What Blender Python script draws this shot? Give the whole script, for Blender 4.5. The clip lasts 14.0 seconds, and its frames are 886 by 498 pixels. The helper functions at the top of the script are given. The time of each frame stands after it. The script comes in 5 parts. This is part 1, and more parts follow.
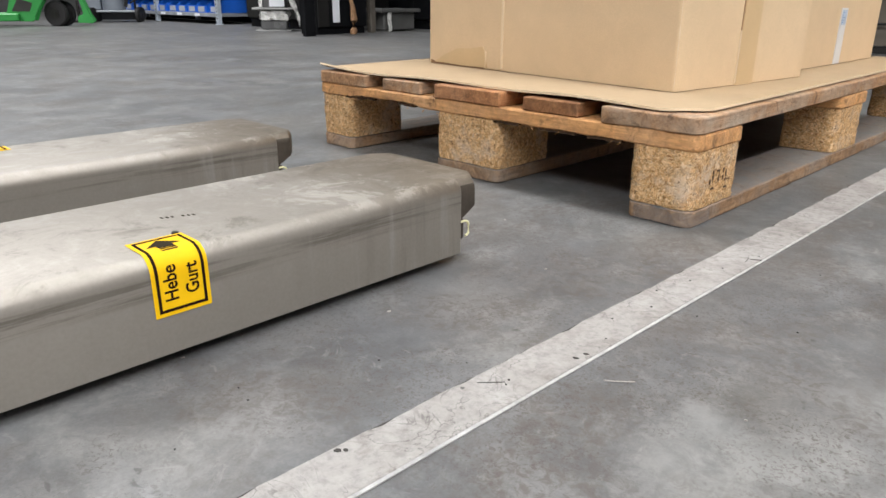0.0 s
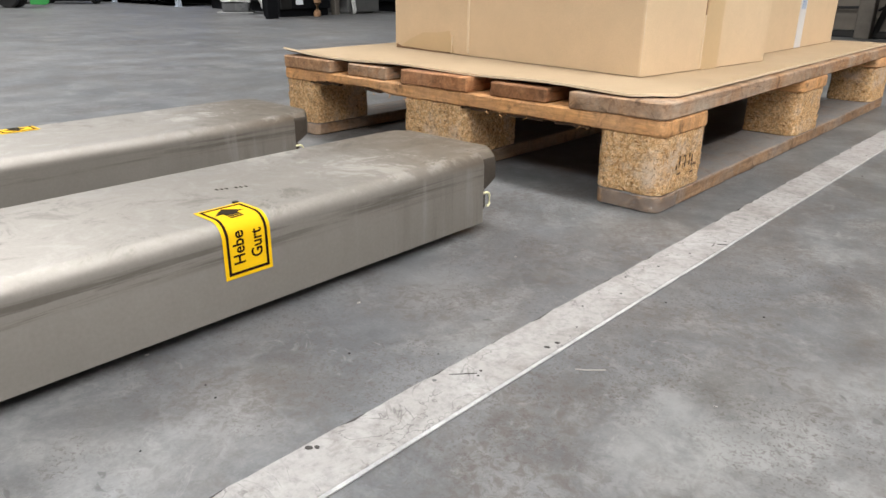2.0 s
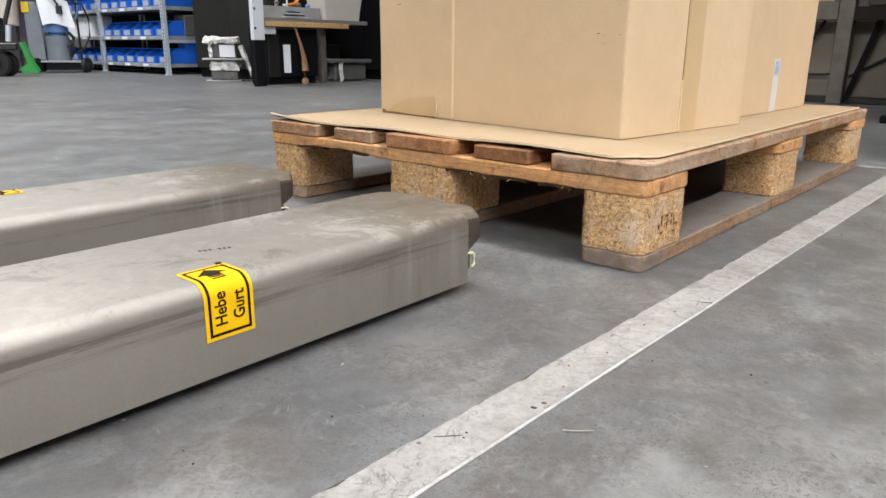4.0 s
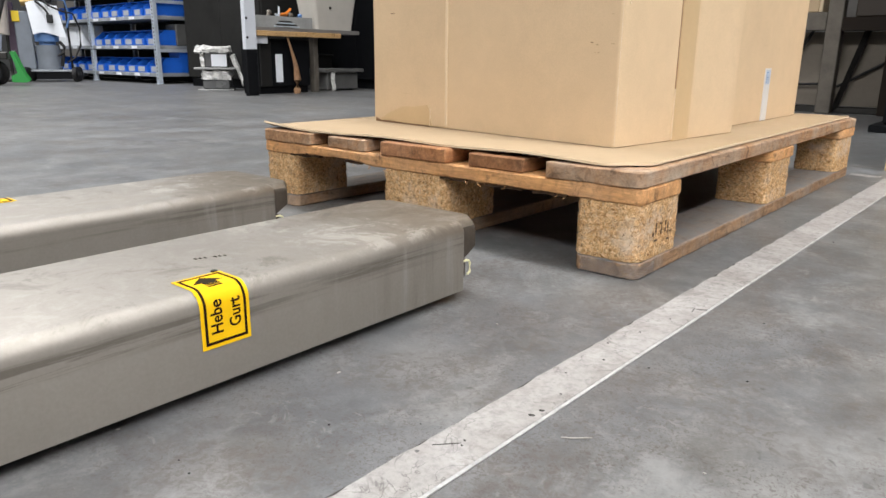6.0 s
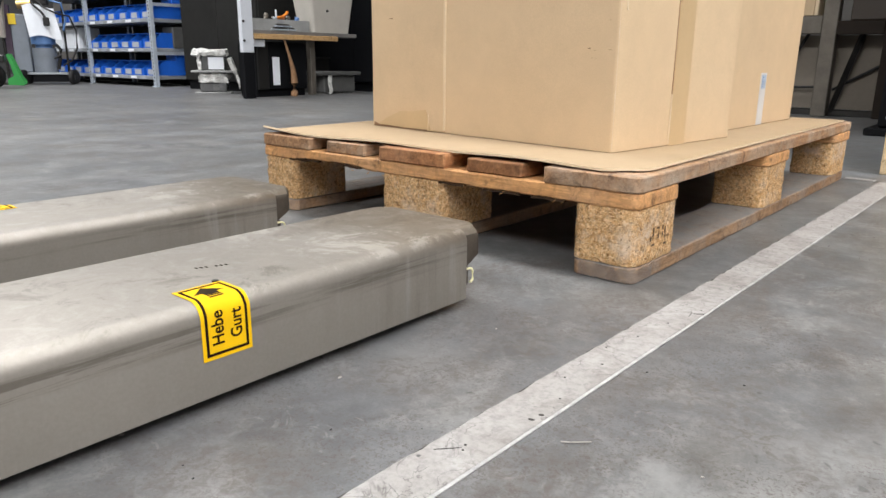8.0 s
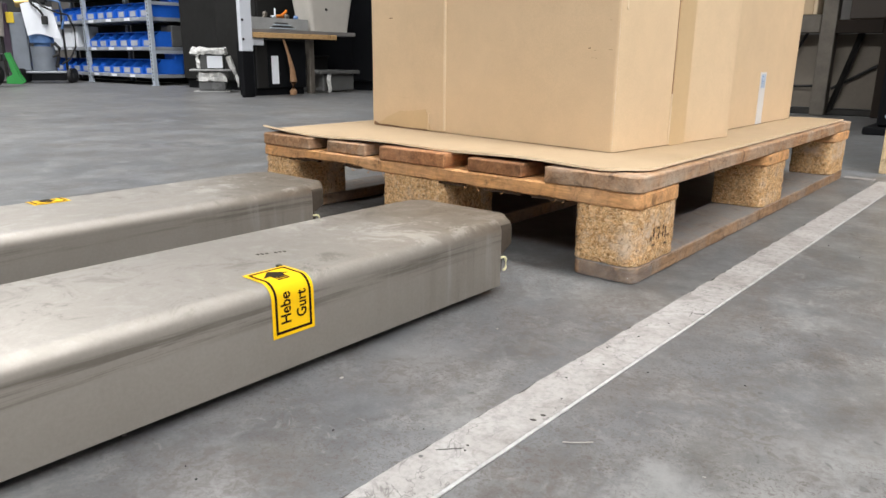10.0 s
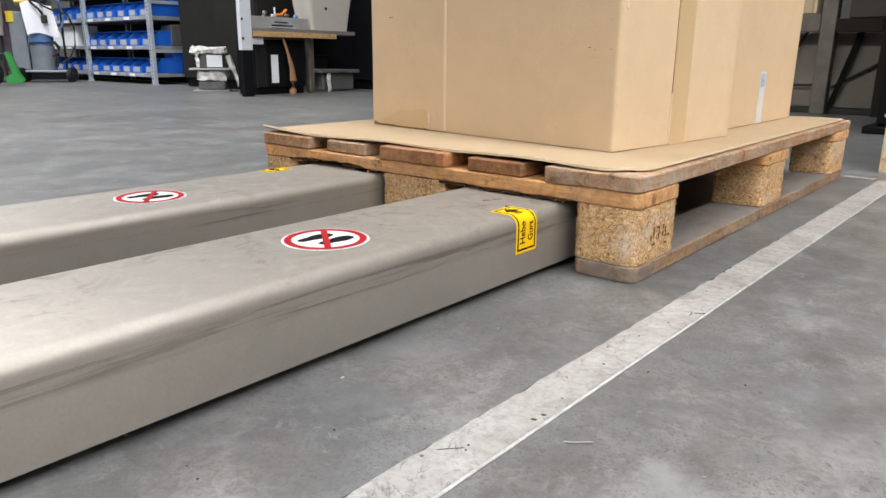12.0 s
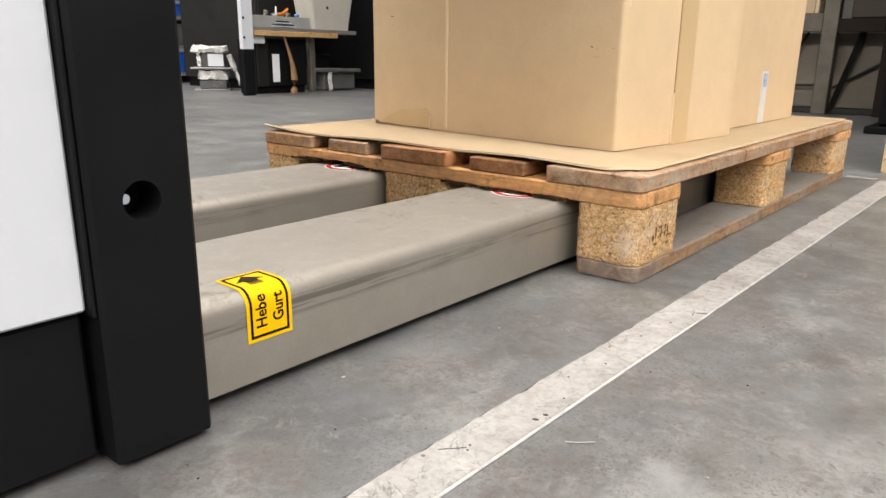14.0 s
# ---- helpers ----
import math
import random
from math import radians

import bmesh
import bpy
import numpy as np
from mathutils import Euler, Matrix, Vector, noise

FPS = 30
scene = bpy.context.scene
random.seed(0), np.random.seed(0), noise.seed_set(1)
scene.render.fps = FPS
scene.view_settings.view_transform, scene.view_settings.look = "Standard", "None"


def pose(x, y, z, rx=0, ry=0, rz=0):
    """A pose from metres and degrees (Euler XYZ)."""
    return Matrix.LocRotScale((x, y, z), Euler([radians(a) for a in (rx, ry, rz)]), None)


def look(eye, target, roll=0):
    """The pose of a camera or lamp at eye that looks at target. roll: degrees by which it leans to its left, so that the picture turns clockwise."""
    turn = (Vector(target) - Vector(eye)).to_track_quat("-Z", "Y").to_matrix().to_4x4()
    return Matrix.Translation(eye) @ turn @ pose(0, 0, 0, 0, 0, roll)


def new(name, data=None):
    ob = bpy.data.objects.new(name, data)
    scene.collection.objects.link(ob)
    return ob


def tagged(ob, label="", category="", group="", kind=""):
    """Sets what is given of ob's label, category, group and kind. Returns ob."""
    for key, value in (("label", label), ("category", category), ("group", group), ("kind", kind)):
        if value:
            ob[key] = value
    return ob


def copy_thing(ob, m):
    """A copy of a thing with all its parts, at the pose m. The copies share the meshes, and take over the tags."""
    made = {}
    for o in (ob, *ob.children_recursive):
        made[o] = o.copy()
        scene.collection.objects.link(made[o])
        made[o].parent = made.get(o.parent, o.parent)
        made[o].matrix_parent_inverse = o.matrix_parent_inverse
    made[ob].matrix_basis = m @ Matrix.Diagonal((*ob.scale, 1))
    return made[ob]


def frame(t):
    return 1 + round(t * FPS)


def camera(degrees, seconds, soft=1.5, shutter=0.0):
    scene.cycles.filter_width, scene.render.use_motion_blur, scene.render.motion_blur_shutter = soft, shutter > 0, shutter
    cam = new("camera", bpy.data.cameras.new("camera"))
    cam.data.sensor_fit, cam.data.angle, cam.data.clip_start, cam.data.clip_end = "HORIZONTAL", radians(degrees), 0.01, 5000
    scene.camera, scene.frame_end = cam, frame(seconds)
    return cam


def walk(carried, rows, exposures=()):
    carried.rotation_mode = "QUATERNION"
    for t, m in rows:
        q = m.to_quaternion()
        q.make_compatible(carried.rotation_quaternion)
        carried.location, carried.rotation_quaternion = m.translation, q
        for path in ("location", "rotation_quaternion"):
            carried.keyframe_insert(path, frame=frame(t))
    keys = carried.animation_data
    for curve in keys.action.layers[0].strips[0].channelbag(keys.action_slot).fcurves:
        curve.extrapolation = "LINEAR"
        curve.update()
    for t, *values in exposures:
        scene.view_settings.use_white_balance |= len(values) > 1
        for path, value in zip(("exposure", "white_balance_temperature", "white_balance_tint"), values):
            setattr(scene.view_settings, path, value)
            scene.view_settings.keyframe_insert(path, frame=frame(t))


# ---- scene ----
cam = camera(64.2, 14.0)
PATH = [
    (0, (0.791, -0.835, 0.285), (-0.543, 0.492, -0.392), 0.3),
    (0.5, (0.788, -0.834, 0.285), (-0.518, 0.519, -0.395), 0.4),
    (1, (0.787, -0.834, 0.286), (-0.501, 0.532, -0.403), 0.4),
    (1.5, (0.786, -0.831, 0.285), (-0.487, 0.545, -0.411), 0.5),
    (2, (0.784, -0.83, 0.288), (-0.474, 0.549, -0.432), 0.5),
    (2.5, (0.787, -0.831, 0.286), (-0.473, 0.565, -0.397), 0.5),
    (3, (0.786, -0.828, 0.285), (-0.484, 0.594, -0.32), 0.5),
    (3.5, (0.786, -0.828, 0.285), (-0.487, 0.607, -0.283), 0.4),
    (6, (0.782, -0.831, 0.283), (-0.474, 0.634, -0.243), 0.5),
    (6.5, (0.783, -0.833, 0.287), (-0.472, 0.635, -0.235), 0.5),
    (7, (0.781, -0.836, 0.286), (-0.472, 0.634, -0.234), 0.5),
    (7.5, (0.782, -0.834, 0.287), (-0.47, 0.636, -0.233), 0.5),
    (8, (0.783, -0.837, 0.288), (-0.467, 0.635, -0.232), 0.5),
    (10.5, (0.781, -0.839, 0.29), (-0.465, 0.635, -0.235), 0.5),
    (11, (0.782, -0.837, 0.289), (-0.463, 0.638, -0.237), 0.5),
    (11.5, (0.781, -0.839, 0.291), (-0.464, 0.635, -0.236), 0.6),
    (12, (0.781, -0.84, 0.291), (-0.465, 0.634, -0.236), 0.5),
    (12.5, (0.78, -0.84, 0.29), (-0.464, 0.634, -0.237), 0.5),
    (13, (0.78, -0.839, 0.29), (-0.467, 0.633, -0.238), 0.5),
    (13.5, (0.78, -0.84, 0.291), (-0.467, 0.631, -0.238), 0.6),
    (14, (0.779, -0.839, 0.29), (-0.468, 0.633, -0.238), 0.6),
]
walk(cam, [(t, look(eye, target, roll)) for t, eye, target, roll in PATH],
     [(0, -0.12, 6280, 10), (2.0, -0.08, 6280, 10), (3.2, 0.0, 6280, 10), (13.2, 0.0, 6280, 10), (13.5, 0.05, 6320, 10), (14, 0.17, 6720, 10)])

# ---- light: daylight from the roof lights ----
world = bpy.data.worlds.new("sky")
scene.world = world
world.use_nodes = True
wn = world.node_tree.nodes
sky = wn.new("ShaderNodeTexSky")
sky.sky_type, sky.sun_disc = "NISHITA", False
sky.sun_elevation, sky.sun_rotation = radians(42), radians(110)
wn["Background"].inputs[1].default_value = 0.1
world.node_tree.links.new(sky.outputs[0], wn["Background"].inputs[0])


def daylight(name, eye, target, sx, sy, watts, color):
    d = bpy.data.lights.new(name, "AREA")
    d.shape, d.size, d.size_y, d.energy, d.color = "RECTANGLE", sx, sy, watts, color
    new(name, d).matrix_world = look(eye, target)


daylight("roof_light_west", (-6.5, 0.5, 4.98), (-6.5, 0.5, 0), 5.0, 0.9, 420, (1.0, 0.985, 0.965))
daylight("roof_light_east", (0.5, 0.55, 4.98), (0.5, 0.55, 0), 7.0, 0.9, 330, (1.0, 0.985, 0.965))
# added fill in the ceiling that brightens the cartons' right faces
daylight("roof_light_far_east", (5.3, -1.2, 4.98), (5.3, -1.2, 0), 1.4, 6.0, 520, (1.0, 0.985, 0.965))
daylight("roof_light_south", (0.5, -5.6, 4.98), (0.5, -5.6, 0), 7.0, 1.6, 900, (1.0, 0.985, 0.96))

# ---- materials ----


def noise_node(nt, vec, scale, detail=6, rough=0.6, distort=0.0):
    n = nt.nodes.new("ShaderNodeTexNoise")
    n.inputs["Scale"].default_value, n.inputs["Detail"].default_value = scale, detail
    n.inputs["Roughness"].default_value, n.inputs["Distortion"].default_value = rough, distort
    nt.links.new(vec, n.inputs["Vector"])
    return n.outputs["Fac"]


def ramp(nt, fac, *stops):
    r = nt.nodes.new("ShaderNodeValToRGB")
    e = r.color_ramp.elements
    while len(e) < len(stops):
        e.new(0.5)
    for el, (p, c) in zip(e, stops):
        el.position = p
        el.color = (c, c, c, 1) if isinstance(c, (int, float)) else (*c, 1)
    nt.links.new(fac, r.inputs[0])
    return r.outputs[0]


def mixc(nt, fac, a, b, mode="MIX"):
    m = nt.nodes.new("ShaderNodeMix")
    m.data_type, m.blend_type = "RGBA", mode
    for sock, v in ((m.inputs[0], fac), (m.inputs[6], a), (m.inputs[7], b)):
        if isinstance(v, (int, float)):
            sock.default_value = v
        elif isinstance(v, tuple):
            sock.default_value = (*v, 1)
        else:
            nt.links.new(v, sock)
    return m.outputs[2]


def math_node(nt, op, a, b=0.0):
    m = nt.nodes.new("ShaderNodeMath")
    m.operation = op
    for s, v in zip(m.inputs, (a, b)):
        if isinstance(v, (int, float)):
            s.default_value = v
        else:
            nt.links.new(v, s)
    return m.outputs[0]


def start_mat(name, rough=0.6, metal=0.0, spec=0.5):
    mat = bpy.data.materials.new(name)
    mat.use_nodes = True
    nt = mat.node_tree
    b = nt.nodes["Principled BSDF"]
    b.inputs["Roughness"].default_value, b.inputs["Metallic"].default_value = rough, metal
    b.inputs["Specular IOR Level"].default_value = spec
    tc = nt.nodes.new("ShaderNodeTexCoord")
    return mat, nt, b, tc.outputs["Object"]


def shifted(nt, vec, stretch=(1, 1, 1)):
    """Object space, stretched, and moved by each object's own random amount."""
    oi = nt.nodes.new("ShaderNodeObjectInfo")
    mp = nt.nodes.new("ShaderNodeMapping")
    mp.inputs["Scale"].default_value = stretch
    add = nt.nodes.new("ShaderNodeVectorMath")
    add.operation = "ADD"
    sc = nt.nodes.new("ShaderNodeVectorMath")
    sc.operation = "SCALE"
    sc.inputs[0].default_value = (37.0, 91.0, 53.0)
    nt.links.new(oi.outputs["Random"], sc.inputs["Scale"])
    nt.links.new(vec, add.inputs[0])
    nt.links.new(sc.outputs[0], add.inputs[1])
    nt.links.new(add.outputs[0], mp.inputs["Vector"])
    return mp.outputs[0], oi.outputs["Random"]


def bump(nt, b, height, strength=0.2, dist=0.002):
    n = nt.nodes.new("ShaderNodeBump")
    n.inputs["Strength"].default_value, n.inputs["Distance"].default_value = strength, dist
    nt.links.new(height, n.inputs["Height"])
    nt.links.new(n.outputs[0], b.inputs["Normal"])


def plain(name, color, rough=0.5, metal=0.0, spread=0.12, scale=9.0, relief=0.05, spec=0.5):
    """A surface of one colour with slight soiling and wear at two scales."""
    mat, nt, b, vec = start_mat(name, rough, metal, spec)
    v, _ = shifted(nt, vec)
    big, fine = noise_node(nt, v, scale, 5), noise_node(nt, v, scale * 14, 3)
    dark = tuple(c * (1 - spread * 1.6) for c in color)
    light = tuple(min(1, c * (1 + spread)) for c in color)
    c = mixc(nt, ramp(nt, big, (0.3, 0.0), (0.7, 1.0)), dark, light)
    c = mixc(nt, 0.25, c, ramp(nt, fine, (0.3, dark), (0.7, light)))
    nt.links.new(c, b.inputs["Base Color"])
    r = ramp(nt, big, (0.3, max(0.05, rough - 0.08)), (0.7, min(1, rough + 0.1)))
    nt.links.new(r, b.inputs["Roughness"])
    if relief:
        bump(nt, b, fine, relief, 0.001)
    return mat


# oily stains on the floor and a broad darker zone at (0.20, -0.50): place, size, proportions, turn and depth
DARK_AREAS = (((-2.45, 0.68), 0.20, (1.5, 0.7), -35, 0.75), ((-2.2, 0.9), 0.17, (1.4, 0.6), -35, 0.7), ((-1.50, 0.28), 0.10, (1.3, 0.8), -40, 0.85),
          ((-1.40, 0.42), 0.13, (1.5, 0.7), -40, 0.8), ((-0.89, -0.06), 0.09, (1.4, 0.9), -30, 0.7), ((-0.92, -0.2), 0.09, (1.5, 0.7), -30, 0.6), ((-3.2, 0.5), 0.3, (1.5, 0.6), -30, 0.5),
          ((0.20, -0.50), 0.36, (1.0, 1.1), 0, 0.42), ((0.38, -0.25), 0.16, (1.0, 1.0), 0, 0.4), ((0.34, -0.52), 0.14, (1.0, 0.8), 60, 0.35), ((0.62, -0.20), 0.12, (0.9, 1.2), 10, 0.3),
          ((0.56, -0.42), 0.07, (1.2, 1.0), 10, 0.4), ((0.74, 0.05), 0.12, (0.8, 1.2), 10, 0.25),
          ((0.56, -0.50), 0.05, (1.1, 1.0), 0, 0.6), ((0.53, -0.58), 0.06, (1.0, 1.0), 20, 0.6), ((0.605, -0.50), 0.035, (1.0, 1.0), 0, 0.5), ((0.42, -0.49), 0.08, (0.8, 1.2), 0, 0.5), ((0.34, -0.53), 0.07, (1.0, 1.0), 0, 0.45),
          ((0.27, -0.66), 0.10, (1.0, 1.0), 0, 0.45), ((0.57, -0.30), 0.05, (0.8, 1.2), 0, 0.3), ((0.39, -0.28), 0.06, (0.8, 1.2), 0, 0.35))

# paler, rubbed areas of the floor
RUBBED = (((0.645, -0.43), 0.055, (1.0, 1.3), 10, 0.75), ((0.71, -0.41), 0.06, (0.9, 1.2), 10, 0.75), ((0.70, -0.28), 0.09, (0.8, 1.2), 10, 0.5),
          ((0.61, -0.37), 0.035, (1.1, 0.8), 0, 0.5), ((0.39, -0.63), 0.05, (1.2, 0.8), 0, 0.45), ((0.35, -0.36), 0.06, (0.8, 1.2), 0, 0.35), ((0.30, -0.52), 0.05, (0.8, 1.2), 0, 0.3))


def concrete_mat():
    mat, nt, b, vec = start_mat("polished_concrete")
    cloud = noise_node(nt, vec, 1.1, 6, 0.62, 0.4)
    mid = noise_node(nt, vec, 7.0, 7, 0.66, 0.3)
    fine = noise_node(nt, vec, 60.0, 6, 0.7)
    grit = noise_node(nt, vec, 420.0, 2, 0.5)
    c = ramp(nt, cloud, (0.28, (0.099, 0.101, 0.102)), (0.5, (0.130, 0.132, 0.132)), (0.74, (0.175, 0.175, 0.172)))
    mid2 = noise_node(nt, vec, 12.0, 9, 0.74, 0.2)
    c = mixc(nt, 0.46, c, ramp(nt, mid, (0.33, 0.5), (0.5, 1.0), (0.68, 1.6)), "MULTIPLY")
    c = mixc(nt, 0.26, c, ramp(nt, mid2, (0.38, 0.52), (0.49, 0.92), (0.53, 1.06), (0.64, 1.5)), "MULTIPLY")
    blotch = noise_node(nt, vec, 5.5, 10, 0.78, 0.4)
    c = mixc(nt, 0.20, c, ramp(nt, blotch, (0.44, 0.62), (0.495, 0.9), (0.52, 1.1), (0.58, 1.35)), "MULTIPLY")
    dapple = noise_node(nt, vec, 26.0, 8, 0.72, 0.5)
    c = mixc(nt, 0.28, c, ramp(nt, dapple, (0.38, 0.55), (0.49, 0.92), (0.54, 1.08), (0.64, 1.5)), "MULTIPLY")
    hue = noise_node(nt, vec, 3.6, 5, 0.65, 0.3)
    c = mixc(nt, 1.0, c, ramp(nt, hue, (0.36, (0.98, 1.0, 1.03)), (0.52, (1.0, 1.0, 1.0)), (0.66, (1.035, 1.0, 0.95))), "MULTIPLY")
    c = mixc(nt, 0.32, c, ramp(nt, fine, (0.3, 0.5), (0.5, 1.0), (0.72, 1.5)), "MULTIPLY")
    c = mixc(nt, 0.22, c, ramp(nt, grit, (0.3, 0.55), (0.7, 1.4)), "MULTIPLY")
    # drag marks, oily stains and the broad darker zone, with soft outlines
    mp = nt.nodes.new("ShaderNodeMapping")
    mp.inputs["Scale"].default_value, mp.inputs["Rotation"].default_value = (1.0, 3.2, 1), (0, 0, 0.5)
    nt.links.new(vec, mp.inputs["Vector"])
    stain = noise_node(nt, mp.outputs[0], 1.5, 4, 0.6, 0.6)
    c = mixc(nt, ramp(nt, stain, (0.64, 0.0), (0.76, 0.4)), c, (0.055, 0.055, 0.058))
    wob = nt.nodes.new("ShaderNodeTexNoise")
    wob.inputs["Scale"].default_value, wob.inputs["Detail"].default_value = 5.0, 5
    nt.links.new(vec, wob.inputs["Vector"])
    dark_mask = None
    for (x, y), size, (sx, sy), turn, depth in DARK_AREAS + RUBBED:
        sub = nt.nodes.new("ShaderNodeVectorMath")
        sub.operation = "MULTIPLY_ADD"
        sub.inputs[1].default_value, sub.inputs[2].default_value = (size * 1.8,) * 3, (-x - size * 0.9, -y - size * 0.9, 0)
        nt.links.new(wob.outputs["Color"], sub.inputs[0])
        add = nt.nodes.new("ShaderNodeVectorMath")
        add.operation = "ADD"
        nt.links.new(sub.outputs[0], add.inputs[0])
        nt.links.new(vec, add.inputs[1])
        mp2 = nt.nodes.new("ShaderNodeMapping")
        mp2.inputs["Rotation"].default_value, mp2.inputs["Scale"].default_value = (0, 0, radians(turn)), (1 / (size * sx), 1 / (size * sy), 0)
        nt.links.new(add.outputs[0], mp2.inputs["Vector"])
        ln = nt.nodes.new("ShaderNodeVectorMath")
        ln.operation = "LENGTH"
        nt.links.new(mp2.outputs[0], ln.inputs[0])
        fade = ramp(nt, ln.outputs["Value"], (0.35, depth), (1.0, 0.0))
        fade = mixc(nt, 1.0, fade, ramp(nt, dapple, (0.42, 0.4), (0.55, 1.0)), "MULTIPLY")
        if ((x, y), size, (sx, sy), turn, depth) in RUBBED:
            c = mixc(nt, fade, c, (0.25, 0.247, 0.237))
            continue
        c = mixc(nt, fade, c, (0.06, 0.06, 0.063))
        dark_mask = fade if dark_mask is None else math_node(nt, "MAXIMUM", dark_mask, fade)
    # brown trodden dirt in loose patches, broken up into small flecks
    tread = noise_node(nt, vec, 6.5, 5, 0.62, 0.4)
    fleck = noise_node(nt, vec, 95.0, 6, 0.72, 0.8)
    brown = mixc(nt, 1.0, ramp(nt, tread, (0.47, 0.0), (0.60, 1.0)), ramp(nt, fleck, (0.46, 0.15), (0.58, 0.75)), "MULTIPLY")
    c = mixc(nt, brown, c, (0.085, 0.072, 0.062))
    wash = noise_node(nt, vec, 9.0, 6, 0.66, 0.6)
    c = mixc(nt, mixc(nt, 1.0, ramp(nt, wash, (0.53, 0.0), (0.64, 0.55)), ramp(nt, fleck, (0.40, 1.0), (0.60, 0.3)), "MULTIPLY"), c, (0.235, 0.232, 0.222))
    speck = noise_node(nt, vec, 34.0, 2, 0.5, 1.5)
    c = mixc(nt, ramp(nt, speck, (0.71, 0.0), (0.75, 0.55)), c, (0.04, 0.038, 0.036))
    # pitted areas: clusters of small dark pores
    pore = noise_node(nt, vec, 260.0, 5, 0.7, 1.0)
    zone = noise_node(nt, vec, 5.0, 4, 0.65)
    pits = mixc(nt, 1.0, ramp(nt, pore, (0.53, 0.0), (0.585, 0.7)), ramp(nt, zone, (0.46, 0.0), (0.56, 1.0)), "MULTIPLY")
    c = mixc(nt, pits, c, (0.072, 0.058, 0.051))
    pale = noise_node(nt, vec, 24.0, 5, 0.75, 2.0)
    c = mixc(nt, ramp(nt, pale, (0.60, 0.0), (0.70, 0.4)), c, (0.27, 0.262, 0.25))
    nt.links.new(c, b.inputs["Base Color"])
    rough = math_node(nt, "ADD", ramp(nt, mid, (0.3, 0.41), (0.7, 0.49)), math_node(nt, "MULTIPLY", dark_mask, 0.28))
    nt.links.new(rough, b.inputs["Roughness"])
    bump(nt, b, fine, 0.035, 0.002)
    return mat


def tape_mat():
    mat, nt, b, vec = start_mat("worn_white_tape", 0.55)
    a = noise_node(nt, vec, 14, 9, 0.72, 0.6)
    s = noise_node(nt, vec, 110, 6, 0.75)
    wv = nt.nodes.new("ShaderNodeTexNoise")
    wv.inputs["Scale"].default_value, wv.inputs["Distortion"].default_value, wv.inputs["Detail"].default_value = 15, 2.5, 4
    nt.links.new(vec, wv.inputs["Vector"])
    c = ramp(nt, a, (0.28, (0.19, 0.172, 0.156)), (0.46, (0.295, 0.278, 0.262)), (0.72, (0.385, 0.37, 0.355)))
    c = mixc(nt, 0.6, c, ramp(nt, s, (0.36, 0.6), (0.5, 1.0), (0.6, 1.12)), "MULTIPLY")
    crack = math_node(nt, "ABSOLUTE", math_node(nt, "SUBTRACT", wv.outputs["Fac"], 0.5))
    where = ramp(nt, noise_node(nt, vec, 17, 3), (0.44, 0.0), (0.54, 0.75))
    c = mixc(nt, mixc(nt, 1.0, ramp(nt, crack, (0.0, 1.0), (0.014, 0.0)), where, "MULTIPLY"), c, (0.09, 0.085, 0.08))
    grime = noise_node(nt, vec, 55, 7, 0.75, 0.8)
    c = mixc(nt, ramp(nt, grime, (0.56, 0.0), (0.68, 0.55)), c, (0.16, 0.14, 0.122))
    spot = noise_node(nt, vec, 70, 1, 0.5)
    c = mixc(nt, ramp(nt, spot, (0.76, 0.0), (0.79, 0.85)), c, (0.05, 0.05, 0.05))
    nt.links.new(c, b.inputs["Base Color"])
    bump(nt, b, a, 0.3, 0.002)
    return mat


def wood_mat(name, axis, light=(0.54, 0.305, 0.14), dark=(0.20, 0.095, 0.042), grey=(0.37, 0.315, 0.25), aged=0.4, dusty=0.0):
    mat, nt, b, vec = start_mat(name, 0.75, 0, 0.3)
    st = [10.0, 10.0, 10.0]
    st[axis] = 0.9
    v, rnd = shifted(nt, vec, tuple(st))
    g = noise_node(nt, v, 5.5, 8, 0.7, 0.9)
    f = noise_node(nt, v, 34, 4, 0.6)
    v2, _ = shifted(nt, vec)
    stain = noise_node(nt, v2, 11, 5, 0.65, 0.5)
    c = ramp(nt, g, (0.28, dark), (0.5, tuple((l + d) / 2 for l, d in zip(light, dark))), (0.68, light))
    c = mixc(nt, 0.5, c, ramp(nt, f, (0.3, 0.6), (0.7, 1.3)), "MULTIPLY")
    c = mixc(nt, math_node(nt, "MULTIPLY", ramp(nt, stain, (0.42, 0.0), (0.66, 1.0)), aged), c, grey)
    grime = noise_node(nt, v2, 26, 5, 0.7, 1.2)
    c = mixc(nt, ramp(nt, grime, (0.55, 0.0), (0.69, 0.75)), c, (0.075, 0.045, 0.026))
    rub = noise_node(nt, v2, 70, 6, 0.75, 0.6)
    c = mixc(nt, 0.6, c, ramp(nt, rub, (0.34, 0.55), (0.5, 1.0), (0.66, 1.25)), "MULTIPLY")
    c = mixc(nt, 1.0, c, ramp(nt, rnd, (0.0, 0.78), (1.0, 1.2)), "MULTIPLY")
    if dusty:
        # dust settled on what faces up
        ge = nt.nodes.new("ShaderNodeNewGeometry")
        sp = nt.nodes.new("ShaderNodeSeparateXYZ")
        nt.links.new(ge.outputs["Normal"], sp.inputs[0])
        up = ramp(nt, sp.outputs["Z"], (0.6, 0.0), (0.9, dusty))
        c = mixc(nt, mixc(nt, 1.0, up, ramp(nt, grime, (0.40, 1.0), (0.66, 0.55)), "MULTIPLY"), c, (0.175, 0.172, 0.168))
    nt.links.new(c, b.inputs["Base Color"])
    bump(nt, b, g, 0.7, 0.004)
    return mat


